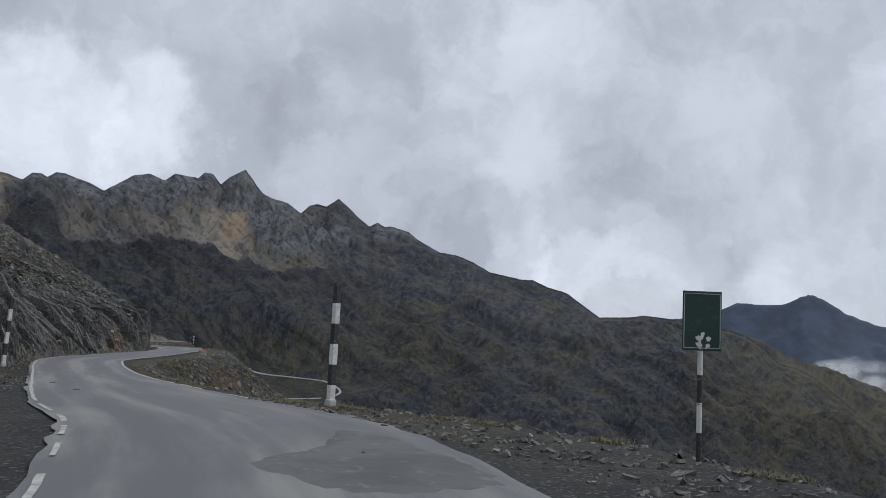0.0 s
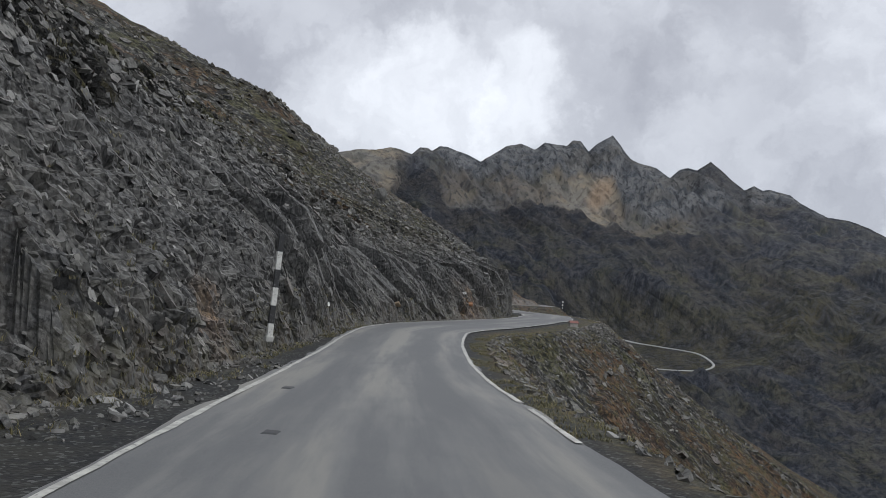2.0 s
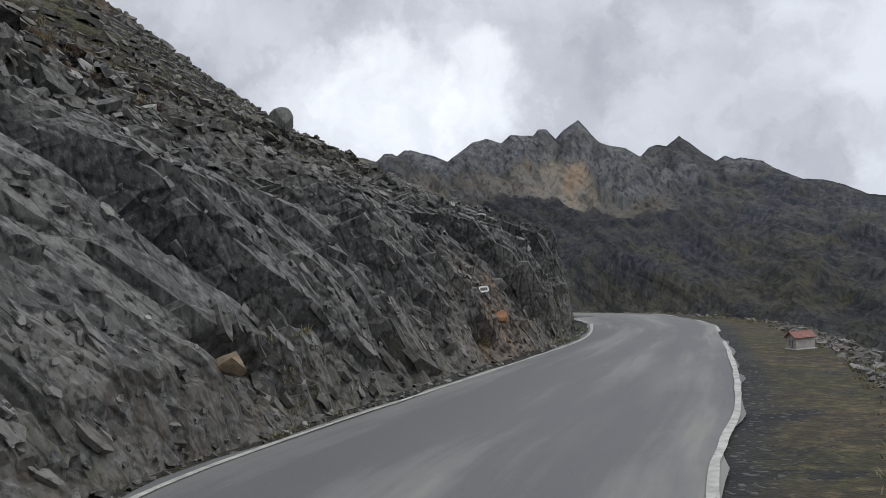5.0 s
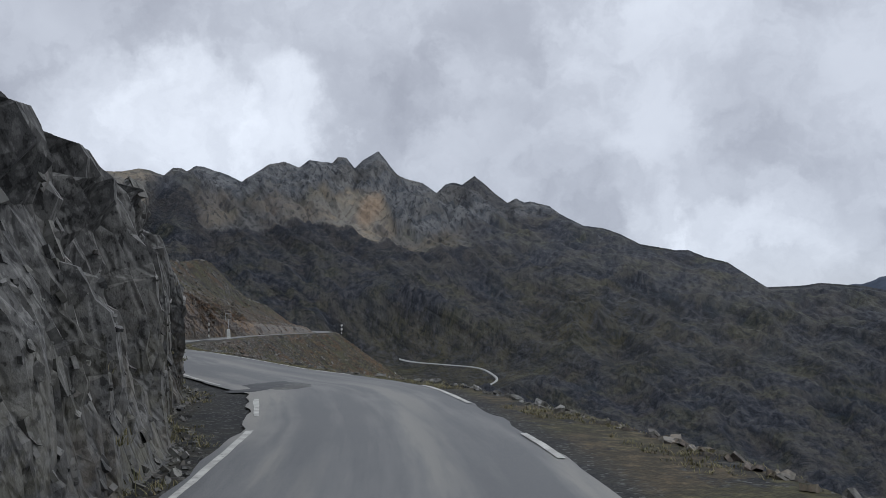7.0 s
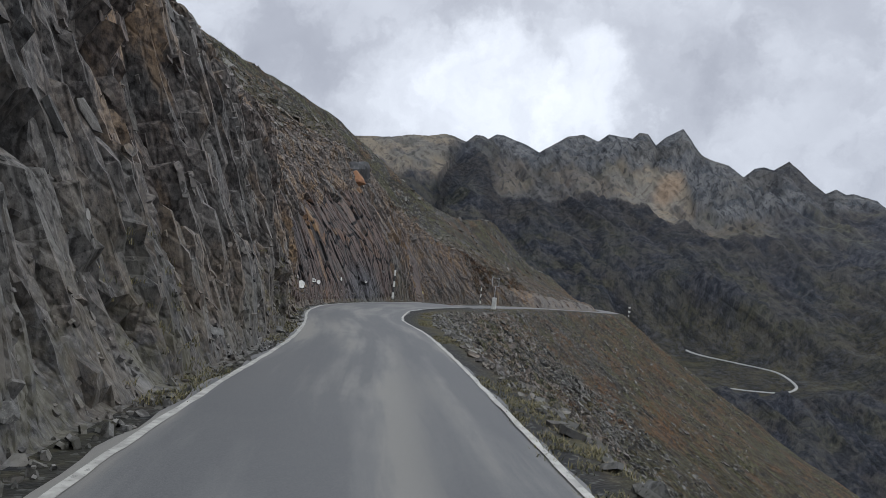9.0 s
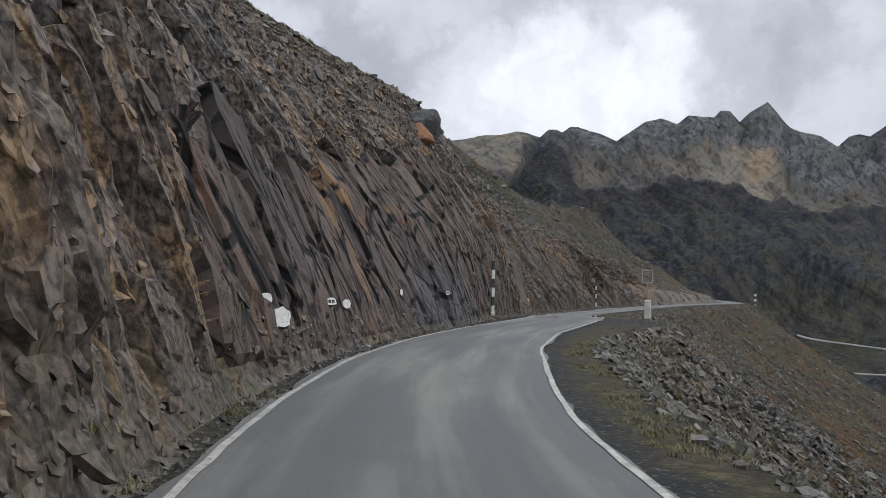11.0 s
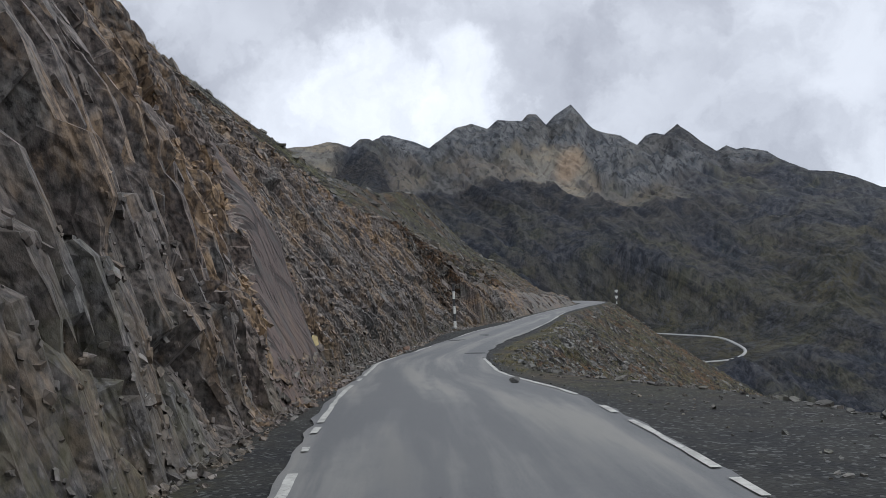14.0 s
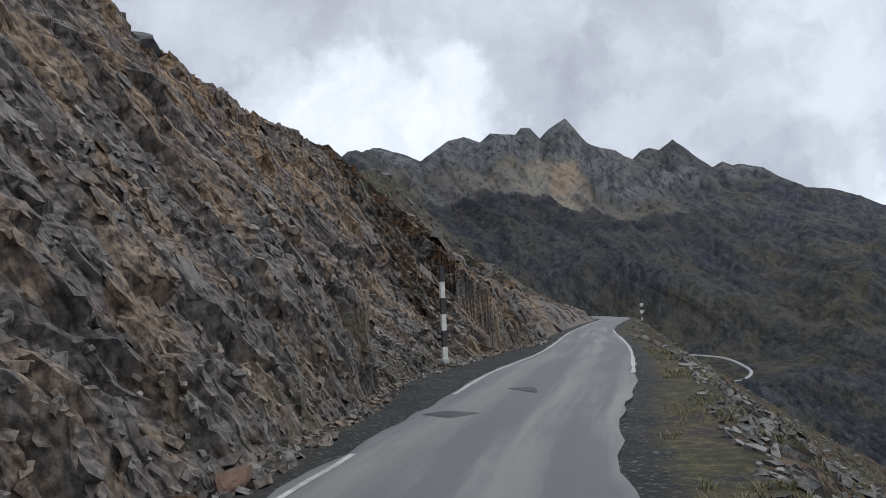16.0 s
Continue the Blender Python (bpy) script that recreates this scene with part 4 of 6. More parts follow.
def road_surface():
    A = np.arange(-38, 331, 0.4)
    W = np.linspace(-0.016, 1.010, 17)
    aa, ww = np.repeat(A, len(W)), np.tile(W, len(A))
    bl, br = line_left(aa), line_right(aa)
    b = br + (bl - br) * ww
    x, y = xy(aa, b)
    ragged = 0.07 * vnoise(np.stack([aa * 1.3, ww * 0, aa * 0], 1), 8) * (np.abs(ww - 0.5) > 0.5)
    x, y = x + LEFT[0] * ragged, y + LEFT[1] * ragged
    z = road_top(aa, b) + 0.006 * vnoise(np.stack([x / 2, y / 2, 0 * x], 1), 4)
    me = mesh_from("road", np.stack([x, y, z], 1), grid_faces(len(A), len(W))[:, ::-1], M_ROAD, True)
    t = np.exp(-((ww - 0.27) / 0.09) ** 2) + np.exp(-((ww - 0.72) / 0.09) ** 2)
    t = t * (0.5 + 0.5 * vnoise(np.stack([aa / 6, ww * 3, 0 * aa], 1), 6))
    add_mask(me, "track", np.clip(t, 0, 1))
    add_mask(me, "across", ww * 4.5)
    add_mask(me, "down", aa / 12)
    return tagged(new("road", me), "worn grey asphalt mountain road with faded edges", "road", kind="structure")


road_surface()


def edge_line(side, runs, width=0.09):
    name = "edge_line"
    for a0, a1 in runs:
        A = np.arange(a0, a1, 0.3)
        f = line_left if side > 0 else line_right
        jag = 0.012 * vnoise(np.stack([A * 2, 0 * A, 0 * A], 1), 3 + side)
        wob = width * (0.9 + 0.2 * vnoise(np.stack([A * 1.7, 0 * A + 5, 0 * A], 1), 9))
        rows = []
        for k in (-0.5, 0.5):
            x, y = xy(A, f(A) - (0.10 if side > 0 else 0.0) + jag + k * wob)
            rows.append(np.stack([x, y, road_top(A, f(A)) + 0.012], 1))
        me = mesh_from(name, np.stack(rows, 1).reshape(-1, 3), grid_faces(len(A), 2)[:, ::-1], M_LINE)
        tagged(new(name, me), "worn white painted road edge line", "road marking", "edge lines", "structure")


edge_line(1, [(5, 9.5), (10.5, 12), (12.6, 14), (14.5, 16), (16.6, 18.6), (19.4, 74.0), (75.3, 78.2), (81.5, 144.9), (146.0, 146.6), (147.4, 148.1), (148.5, 156), (157, 158.2), (158.8, 166), (168, 171), (176, 262)])
edge_line(-1, [(19, 22), (24.2, 27), (27.6, 62.6), (65.8, 68.2), (70.6, 72.4), (76, 80), (84, 140.1), (143.1, 143.8), (144.1, 147.3), (147.9, 149.0), (150.7, 163.5), (178.5, 209)])

# ---- far mountains ----


def ring_sheet(name, az, rad, zfun, mat, label):
    aa, rr = np.repeat(az, len(rad)), np.tile(rad, len(az))
    z, masks = zfun(aa, rr)
    r = np.radians(aa)
    v = np.stack([-np.sin(r) * rr, np.cos(r) * rr, z], 1)
    me = mesh_from(name, v, grid_faces(len(az), len(rad)), mat, True)
    for k, val in masks.items():
        add_mask(me, k, val)
    return tagged(new(name, me), label, "mountain", kind="structure")


SKY_KNOTS = np.array([(-180, 4), (-70, -4), (-40, -11), (-27.85, -6.66), (-26.39, -5.30), (-25.14, -4.22), (-23.87, -3.21), (-22.89, -2.72), (-21.91, -2.53), (-20.90, -1.53), (-19.87, -0.86), (-18.84, -0.54), (-17.44, -0.42), (-15.67, -0.02), (-14.58, 0.08), (-13.49, 0.19), (-12.58, 0.04), (-10.58, -0.07), (-9.64, 0.59), (-8.35, 1.51), (-7.04, 1.85), (-6.03, 2.29), (-5.35, 2.27), (-3.12, 2.70), (-1.90, 3.36), (-0.84, 3.78), (0.41, 3.95), (0.94, 4.21), (2.02, 4.78), (2.56, 5.23), (3.83, 5.58), (4.20, 5.51), (4.75, 5.78), (5.30, 5.49), (6.03, 6.05), (6.77, 6.72), (7.44, 7.24), (8.26, 6.68), (8.83, 6.83), (9.39, 6.71), (9.95, 6.16), (10.88, 6.78), (11.81, 6.99), (12.55, 7.31), (13.10, 7.96), (13.77, 8.83), (14.76, 8.24), (15.31, 7.68), (15.86, 8.37), (16.41, 8.39), (16.77, 7.99), (18.22, 8.18), (18.87, 7.66), (19.84, 8.03), (20.72, 7.87), (21.95, 7.05), (22.48, 6.68), (23.18, 7.02), (24.22, 7.37), (24.85, 7.58), (25.3, 7.56), (25.82, 7.25), (26.15, 7.42), (26.65, 7.40), (27.18, 6.95), (27.94, 7.2), (28.63, 7.34), (29.65, 7.08), (30.60, 7.07), (31.93, 6.77), (36, 6.4), (50, 7), (90, 8), (180, 4)])


def skyline(az):
    """Sharp crest: straight runs between the peaks and saddles."""
    return np.interp(az, SKY_KNOTS[:, 0], SKY_KNOTS[:, 1])


ridge_far = curve_through([(-180, 900), (-40, 800), (-28, 950), (-18, 1100), (-10, 1250), (0, 1330), (7, 1385), (10, 1300), (14, 1252), (25, 1250), (40, 1200), (180, 900)])
# top of the dark shoulder below the crags
shoulder = curve_through([(-180, 1), (-40, -13), (-28, -9), (-18, -3.4), (-10, -2.2), (-5, -1.0), (-0.6, 0.4), (3.3, 1.0), (6.4, 1.65), (9.1, 1.84), (11, 1.83), (13.2, 2.17), (14.7, 2.7), (16.5, 3.4), (18.3, 3.68), (20.0, 3.5), (23, 3.1), (24.7, 3.4), (25.4, 5.0), (26.4, 5.5), (27.4, 5.1), (28.4, 3.6), (40, 4), (180, 2)])
# share of the height between shoulder and crest at which bare rock begins
rock_from = curve_through([(-180, 2), (-6, 1.6), (1, 0.95), (5, 0.6), (8, 0.32), (11, 0.16), (12.6, 0.22), (13.6, 0.42), (15.5, 0.5), (17, 0.38), (19, 0.30), (22, 0.42), (24.5, 0.5), (26.5, 0.6), (28, 1.1), (34, 1.3), (180, 1.3)])
ridge_lean = curve_through([(-180, -90), (-30, -15.5), (-15, -6.5), (-6, -3.0), (3, 0.0), (8, 2.8), (16, 8.6), (30, 19.0), (180, 120)])


def mountain_z(az, r):
    r2 = ridge_far(az)
    r1 = r2 * 0.62
    zs = 1.45 + r2 * np.tan(np.radians(skyline(az)))
    z1 = 1.45 + r1 * np.tan(np.radians(shoulder(az)))
    zb = -62 + 0 * r
    keys_r = [200 + 0 * r, 330 + 0 * r, 430 + 0 * r, 600 + 0 * r, np.maximum(r1, 650), np.maximum(r1, 650) * 1.18, r2, r2 * 1.5, 2400 + 0 * r]
    keys_z = [-125 + 0 * r, -112 + 0 * r, -95 + 0 * r, zb, z1, z1 + (zs - z1) * 0.22, zs, zs * 0.3 - 60, -150 + 0 * r]
    z = np.full(len(r), -130.0)
    for k in range(len(keys_r) - 1):
        t = np.clip((r - keys_r[k]) / (keys_r[k + 1] - keys_r[k]), 0, 1)
        inside = (r >= keys_r[k]) & (r <= keys_r[k + 1])
        z = np.where(inside, keys_z[k] + (keys_z[k + 1] - keys_z[k]) * t, z)
    arc = np.radians(az) * 900
    gully = fbm(np.stack([arc / 75 + 0.25 * vnoise(np.stack([arc / 120, r / 120, 0 * r], 1), 3), r / 230, 0 * r], 1), 4, 0.5, 60, True)
    rough = fbm(np.stack([arc / 40, r / 60, 0 * r], 1), 4, 0.5, 70)
    up = np.clip((r - 620) / 300, 0, 1)
    low = np.clip((r - 380) / 150, 0.3, 1)
    x, y = -np.sin(np.radians(az)) * r, np.cos(np.radians(az)) * r
    edge = 1 - 0.95 * np.exp(-(np.clip(np.abs(r - r2) - 20, 0, 999) / 70) ** 2)
    teeth = fbm(np.stack([arc / 10, r / 30, 0 * r], 1), 4, 0.62, 81)
    el = np.degrees(np.arctan2(z, r))
    w1 = fbm(np.stack([az / 3.0, el / 1.6, 0 * r], 1), 3, 0.5, 15)
    w2 = fbm(np.stack([az / 3.0, el / 1.6, 0 * r + 7], 1), 3, 0.5, 16)
    # ridgelets run down to the right, steeper on the flanks
    pa = az + 0.6 * w1
    qa = el - ridge_lean(az) + 0.55 * w2
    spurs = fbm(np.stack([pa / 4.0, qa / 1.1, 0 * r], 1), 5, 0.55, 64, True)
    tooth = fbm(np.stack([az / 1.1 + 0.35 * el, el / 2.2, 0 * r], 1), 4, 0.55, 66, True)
    base_el = el
    top_el, low_el = skyline(az), shoulder(az)
    hi = np.clip((base_el - low_el) / np.maximum(top_el - low_el, 0.4), -3, 1) * (r < r2 * 1.01) + (r >= r2 * 1.01)
    n_edge = fbm(np.stack([az / 0.9 + 0.5 * base_el, base_el / 0.8, 0 * r], 1), 4, 0.6, 33)
    rock = np.clip((hi + 0.16 * n_edge - rock_from(az)) / 0.10, 0, 1)
    z = z + low * edge * ((6 + 5 * up) * gully + (2 + 3 * up) * rough + (8 + 2 * up) * spurs + 11 * rock * tooth) + (1 - edge) * 1.3 * teeth * np.clip((az - 1) / 6, 0.1, 1)
    lid = 1.45 + r * np.tan(np.radians(top_el - 0.10 - 0.9 * np.clip((r2 - r) / r2, 0, 1)))
    z = np.where(r < r2 - 4, np.minimum(z, lid), z)
    # the bench that carries the lower road
    bench = np.clip(1.5 - np.hypot((x + 112) / 62, (y - 625) / 48), 0, 1) ** 0.7
    bench = bench * bench * (3 - 2 * bench)
    z = z * (1 - bench) + (BENCH_Z(r)) * bench
    line = np.clip((base_el + 0.18 * n_edge - low_el) / 0.12, 0, 1) * (r > r1 * 0.9)
    window = np.clip((az - 6.5) / 3, 0, 1) * np.clip((26.0 - az) / 2, 0, 1)
    bright = 0.34 + 0.66 * np.exp(-((az - 15.2) / 2.2) ** 2)
    scree = line * (1 - rock) * window * bright
    scree = np.maximum(scree, 0.75 * np.clip((az - 27.2) / 1.2, 0, 1) * np.clip((46 - az) / 6, 0, 1) * np.clip((base_el - 3.8 + 0.8 * n_edge) / 0.6, 0, 1) * (1 - rock))
    ochre = np.exp(-(np.hypot((az - 14.35 + 0.3 * n_edge) / 0.85, (base_el - 4.9 + 0.5 * (az - 14.35)) / 0.85)) ** 4)
    ochre = np.maximum(ochre, 0.5 * np.exp(-(np.hypot((az - 19.6) / 1.6, (base_el - 4.5) / 0.35)) ** 2) * (0.6 + 0.8 * n_edge))
    green = 0.7 * np.exp(-((az - 1.5) / 4.5) ** 2 - ((base_el + 3.0) / 2.2) ** 2)
    green = np.maximum(green, 0.85 * np.clip((-15 - az) / 5, 0, 1) * np.clip(1.3 - np.abs(base_el + 5) / 5, 0.2, 1))
    green = np.maximum(green, bench * 0.7)
    green = np.maximum(green, 0.45 * window * line * (1 - rock) * np.clip(0.35 - hi, 0, 0.3) / 0.3 * np.clip((12.5 - az) / 2, 0, 1))
    green = np.maximum(green, 0.22 * np.exp(-((az + 6) / 7) ** 2 - ((base_el + 3.5) / 2.5) ** 2))
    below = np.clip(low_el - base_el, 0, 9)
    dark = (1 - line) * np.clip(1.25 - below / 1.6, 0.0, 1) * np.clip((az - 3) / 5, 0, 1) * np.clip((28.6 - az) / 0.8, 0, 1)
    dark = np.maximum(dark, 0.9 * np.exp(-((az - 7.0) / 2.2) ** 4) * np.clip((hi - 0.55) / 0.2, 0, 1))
    down = (np.degrees(np.arctan2(z, r)) - ridge_lean(az) + 0.55 * w2) / 1.15
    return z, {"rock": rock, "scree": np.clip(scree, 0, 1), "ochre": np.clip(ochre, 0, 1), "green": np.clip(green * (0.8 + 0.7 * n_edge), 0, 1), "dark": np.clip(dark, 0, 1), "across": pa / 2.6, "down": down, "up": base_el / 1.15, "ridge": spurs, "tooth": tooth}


def BENCH_Z(r):
    return -61 + 0.18 * (r - 628)


AZ = axis_steps((-180, -45, 3.0), (-45, -30, 0.5), (-30, 42, 0.075), (42, 60, 0.5), (60, 180.1, 3.0))
RAD = axis_steps((180, 420, 12.0), (420, 1420, 5.0), (1420, 2400, 60.0))
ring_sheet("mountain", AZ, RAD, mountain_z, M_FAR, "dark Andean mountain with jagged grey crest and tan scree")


far_ridge = curve_through([(-60, -2.5), (-45, -2), (-36, -0.8), (-27.6, 0.03), (-25.4, 0.81), (-23.5, 1.79), (-21.9, 1.21), (-19.5, 1.12), (-17, 0.2), (-12, -0.6), (-6, -1)])


def blue_z(az, r):
    top = 3000 * np.tan(np.radians(far_ridge(az)))
    t = np.clip((r - 2500) / 500, 0, 1)
    back = np.clip((r - 3000) / 400, 0, 1)
    arc = np.radians(az) * 3000
    g = fbm(np.stack([arc / 160, r / 400, 0 * r], 1), 6, 0.55, 90, True)
    base = -210 + 60 * vnoise(np.stack([arc / 200, 0 * r, 0 * r], 1), 12)
    z = base + (top - base) * t - 250 * back + 26 * g * np.where(np.abs(r - 3000) < 20, 0.15, 1)
    return z, {"rock": 0.35 + 0 * r, "scree": 0 * r, "green": 0 * r, "dark": np.clip(0.55 + 0.3 * g, 0, 1), "across": arc / 60, "down": r / 50, "up": r / 50, "ridge": g, "tooth": g, "ochre": 0 * r}


# the haze of distance is put into this rock's blue base colour
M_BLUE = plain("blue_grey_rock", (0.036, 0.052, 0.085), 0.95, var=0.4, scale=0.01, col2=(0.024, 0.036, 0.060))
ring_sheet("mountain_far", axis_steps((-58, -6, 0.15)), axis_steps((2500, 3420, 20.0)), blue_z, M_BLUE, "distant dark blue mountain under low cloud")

def valley_cloud():
    """Soft bank of low cloud: overlapping thin puffs that thin out towards their rims."""
    m, t, b, pos = material("thin_white_cloud")
    b.inputs["Base Color"].default_value = (0.8, 0.8, 0.8, 1)
    b.inputs["Roughness"].default_value = 1.0
    b.inputs["Specular IOR Level"].default_value = 0.0
    fade = mathn(t, "MULTIPLY", attr(t, "thick"), ramp(t, noise_tex(t, pos, 0.012, 6, 0.6), 0.32, 0.60, 0.25, 1.0))
    t.links.new(fade, b.inputs["Alpha"])
    r_ = random.Random(12)
    verts, faces, thick = [], [], []
    for k in range(26):
        az, el = -24.6 - 4.4 * r_.random() ** 0.8, -5.2 + 3.0 * r_.random()
        el -= 0.55 * max(0.0, -25.5 - az) * 0.3
        dist = 1500 + 260 * r_.random()
        c = Vector(sky_dir(az, el)) * dist
        side, up, away = Vector(sky_dir(az - 90, 0)), Vector((0, 0, 1)), Vector(sky_dir(az, 0))
        w, h = r_.uniform(22, 48), r_.uniform(18, 40)
        start = len(verts)
        for i in range(5):
            for j in range(16):
                q, ra = 2 * math.pi * j / 16, i / 4
                wob = 1 + 0.25 * noise.noise(Vector((math.cos(q) * 1.4, math.sin(q) * 1.4, k * 3.1)))
                verts.append(tuple(c + side * (w * ra * wob * math.cos(q)) + up * (h * ra * wob * math.sin(q)) - away * (20 * (1 - ra * ra))))
                thick.append(0.8 * (1 - ra) ** 0.8)
        for i in range(4):
            for j in range(16):
                a0, a1 = start + i * 16 + j, start + i * 16 + (j + 1) % 16
                faces.append((a0, a1, a1 + 16, a0 + 16))
    me = mesh_from("low_cloud", verts, faces, m, True)
    add_mask(me, "thick", thick)
    tagged(new("low_cloud", me), "bank of thin white cloud low in the valley", "cloud", kind="stuff")


valley_cloud()

# lower road that loops below


def lower_road(points, width=1.6):
    f = [curve_through([(i, p[k]) for i, p in enumerate(points)]) for k in (0, 1)]
    s = np.linspace(0, len(points) - 1, 90)
    x, y = f[0](s), f[1](s)
    dx, dy = np.gradient(x), np.gradient(y)
    n = np.maximum(np.hypot(dx, dy), 1e-6)
    rows = []
    for k, lift in ((-0.62, -1.2), (-0.5, 0.45), (0.0, 0.55), (0.5, 0.45), (0.62, -1.2)):
        px, py = x - dy / n * k * width, y + dx / n * k * width
        az, r = np.degrees(np.arctan2(-px, py)), np.hypot(px, py)
        cz, _ = mountain_z(np.degrees(np.arctan2(-x, y)), np.hypot(x, y))
        rows.append(np.stack([px, py, cz + lift], 1))
    me = mesh_from("road_lower", np.stack(rows, 1).reshape(-1, 3), grid_faces(len(s), 5), M_PALE, True)
    tagged(new("road_lower", me), "pale road loop on the slope far below", "road", kind="structure")


M_PALE = plain("pale_distant_road", (0.29, 0.29, 0.285), 0.8, var=0.15, scale=0.1)
lower_road([(-146, 650), (-122, 652), (-92, 648), (-79, 635), (-73, 619), (-77, 606), (-92, 599), (-112, 593)])

from mathutils.bvhtree import BVHTree

# ---- slate plates: on the rock wall, the scree, the talus and the outer slope ----
rng = np.random.default_rng(7)


def plate_mesh(name, centre, u, v, w, lu, lv, lw, mat):
    """One mesh of irregular six-sided plates. u, v, w: unit axes; lu, lv, lw: half sizes."""
    n = len(centre)
    ang = np.radians(np.array([20, 75, 140, 200, 255, 320])) + rng.uniform(-0.3, 0.3, (n, 6))
    rad = rng.uniform(0.65, 1.15, (n, 6))
    pu, pv = np.cos(ang) * rad * lu[:, None], np.sin(ang) * rad * lv[:, None]
    flat = centre[:, None] + pu[..., None] * u[:, None] + pv[..., None] * v[:, None]
    tilt = rng.uniform(0.6, 1.3, (n, 6, 1))
    top = flat + (lw[:, None, None] * tilt) * w[:, None]
    low = flat * 0.9 + centre[:, None] * 0.1 - lw[:, None, None] * w[:, None]
    verts = np.concatenate([top, low], 1).reshape(-1, 3)
    tri = [(0, 1, 2), (0, 2, 3), (0, 3, 5), (3, 4, 5)]
    for k in range(6):
        q = (k + 1) % 6
        tri += [(k, 6 + k, q), (q, 6 + k, 6 + q)]
    faces = (np.array(tri)[None] + 12 * np.arange(n)[:, None, None]).reshape(-1, 3)
    return mesh_from(name, verts, faces, mat)


def unit(p):
    return p / np.maximum(np.linalg.norm(p, axis=-1, keepdims=True), 1e-9)


def between(grid, rows, cols, r, c):
    """Bilinear place on a built grid."""
    i = np.clip(np.searchsorted(rows, r) - 1, 0, len(rows) - 2)
    j = np.clip(np.searchsorted(cols, c) - 1, 0, len(cols) - 2)
    p = np.clip((r - rows[i]) / (rows[i + 1] - rows[i]), 0, 1)[:, None]
    q = np.clip((c - cols[j]) / (cols[j + 1] - cols[j]), 0, 1)[:, None]
    return grid[i, j] * (1 - p) * (1 - q) + grid[i + 1, j] * p * (1 - q) + grid[i, j + 1] * (1 - p) * q + grid[i + 1, j + 1] * p * q


def on_hill(a, d):
    """Places on the built hillside at plan positions (a, d)."""
    return between(GRID["left"], GRID["A"], GRID["D"], a + bed_lean(d), d)


def on_fall(a, e):
    return between(GRID["right"], GRID["AR"], GRID["E"], a, e)


ALONG3 = np.array([ALONG[0], ALONG[1], -0.04])
LEFT3 = np.array([LEFT[0], LEFT[1], 0.0])
UP3 = np.array([0.0, 0.0, 1.0])


def slope_axes(a, d, left=True):
    """Up-slope direction and outward normal."""
    if left:
        g = (hill_height(a, d + 0.4) - hill_height(a, np.maximum(d - 0.4, 0))) / 0.8
        up = unit(LEFT3[None] + g[:, None] * UP3[None])
        nrm = unit(UP3[None] - g[:, None] * LEFT3[None])
    else:
        g = (fall_depth(a, d + 0.4) - fall_depth(a, np.maximum(d - 0.4, 0))) / 0.8
        up = unit(LEFT3[None] + g[:, None] * UP3[None])
        nrm = unit(UP3[None] - g[:, None] * LEFT3[None])
    return up, nrm


def spin(u, v, w, about, angle):
    c, s = np.cos(angle)[:, None], np.sin(angle)[:, None]
    if about == "u":
        return u, c * v + s * w, c * w - s * v
    if about == "v":
        return c * u - s * w, v, c * w + s * u
    return c * u + s * v, c * v - s * u, w


def wall_slabs(n, a0, a1, d0, d1, size, name="slate_slabs", tilt=0.5, long=1.0, smooth=0.1):
    a = rng.uniform(a0, a1, n)
    d = rng.uniform(d0, d1, n) + foot(a)
    keep = (bare_face(a, d) < 0.3) & ((face_zone(a, d) < 0.5) | (rng.uniform(0, 1, n) < smooth))
    keep &= vnoise(np.stack([a / 1.7, d / 0.8, 0 * a], 1), 71) + rng.uniform(-0.35, 0.35, n) > 0.05
    a, d = a[keep], d[keep]
    n = len(a)
    p = on_hill(a, d)
    up, nrm = slope_axes(a, d)
    # long axis runs down the dip of the beds
    u = unit(up * math.cos(DIP) - ALONG3[None] * math.sin(DIP))
    v = unit(np.cross(nrm, u))
    u, v, w = spin(u, v, nrm, "w", rng.normal(0, 0.4 if long == 1.0 else 0.12, n))
    u, v, w = spin(u, v, w, "u", rng.normal(0.15 * tilt, tilt, n))
    u, v, w = spin(u, v, w, "v", rng.normal(0.0, 0.35 * tilt, n))
    s = size * np.exp(np.clip(rng.normal(0, 0.45, n), -1, 0.8))
    me = plate_mesh(name, p - w * (0.10 * s)[:, None], u, v, w, long * s, 0.58 * s, 0.2 * s + 0.008, M_SLAB)
    put_masks(me, a, d, p, 12)
    return tagged(new(name, me), "steep grey and rusty slate slabs of the rock wall", "rock", kind="stuff")


def put_masks(me, a, d, p, k, scale=1.0):
    rust, grass, dirt = hill_masks(a, d, p[:, 2])
    for key, val in (("rust", rust * scale), ("grass", grass * 0.9), ("dirt", 0 * a), ("wall", 0 * a)):
        add_mask(me, key, np.repeat(val, k))


wall_slabs(2600, 12, 27, 0.1, 4.8, 0.10, tilt=0.4)
wall_slabs(13000, 26, 114, 0.05, 5.2, 0.085, tilt=0.45)
wall_slabs(900, 26, 114, 0.05, 4.5, 0.17, tilt=0.3)
wall_slabs(2600, 33, 114, 0.1, 3.2, 0.09, tilt=0.28, long=2.0)
wall_slabs(3500, 112, 150, 3.0, 6.5, 0.10, tilt=0.4)
wall_slabs(1200, 122, 151, 0.1, 5.2, 0.09, tilt=0.22, long=1.6, smooth=0.12)
wall_slabs(4000, 148, 190, 0.5, 6.0, 0.075, tilt=0.3, long=1.7)
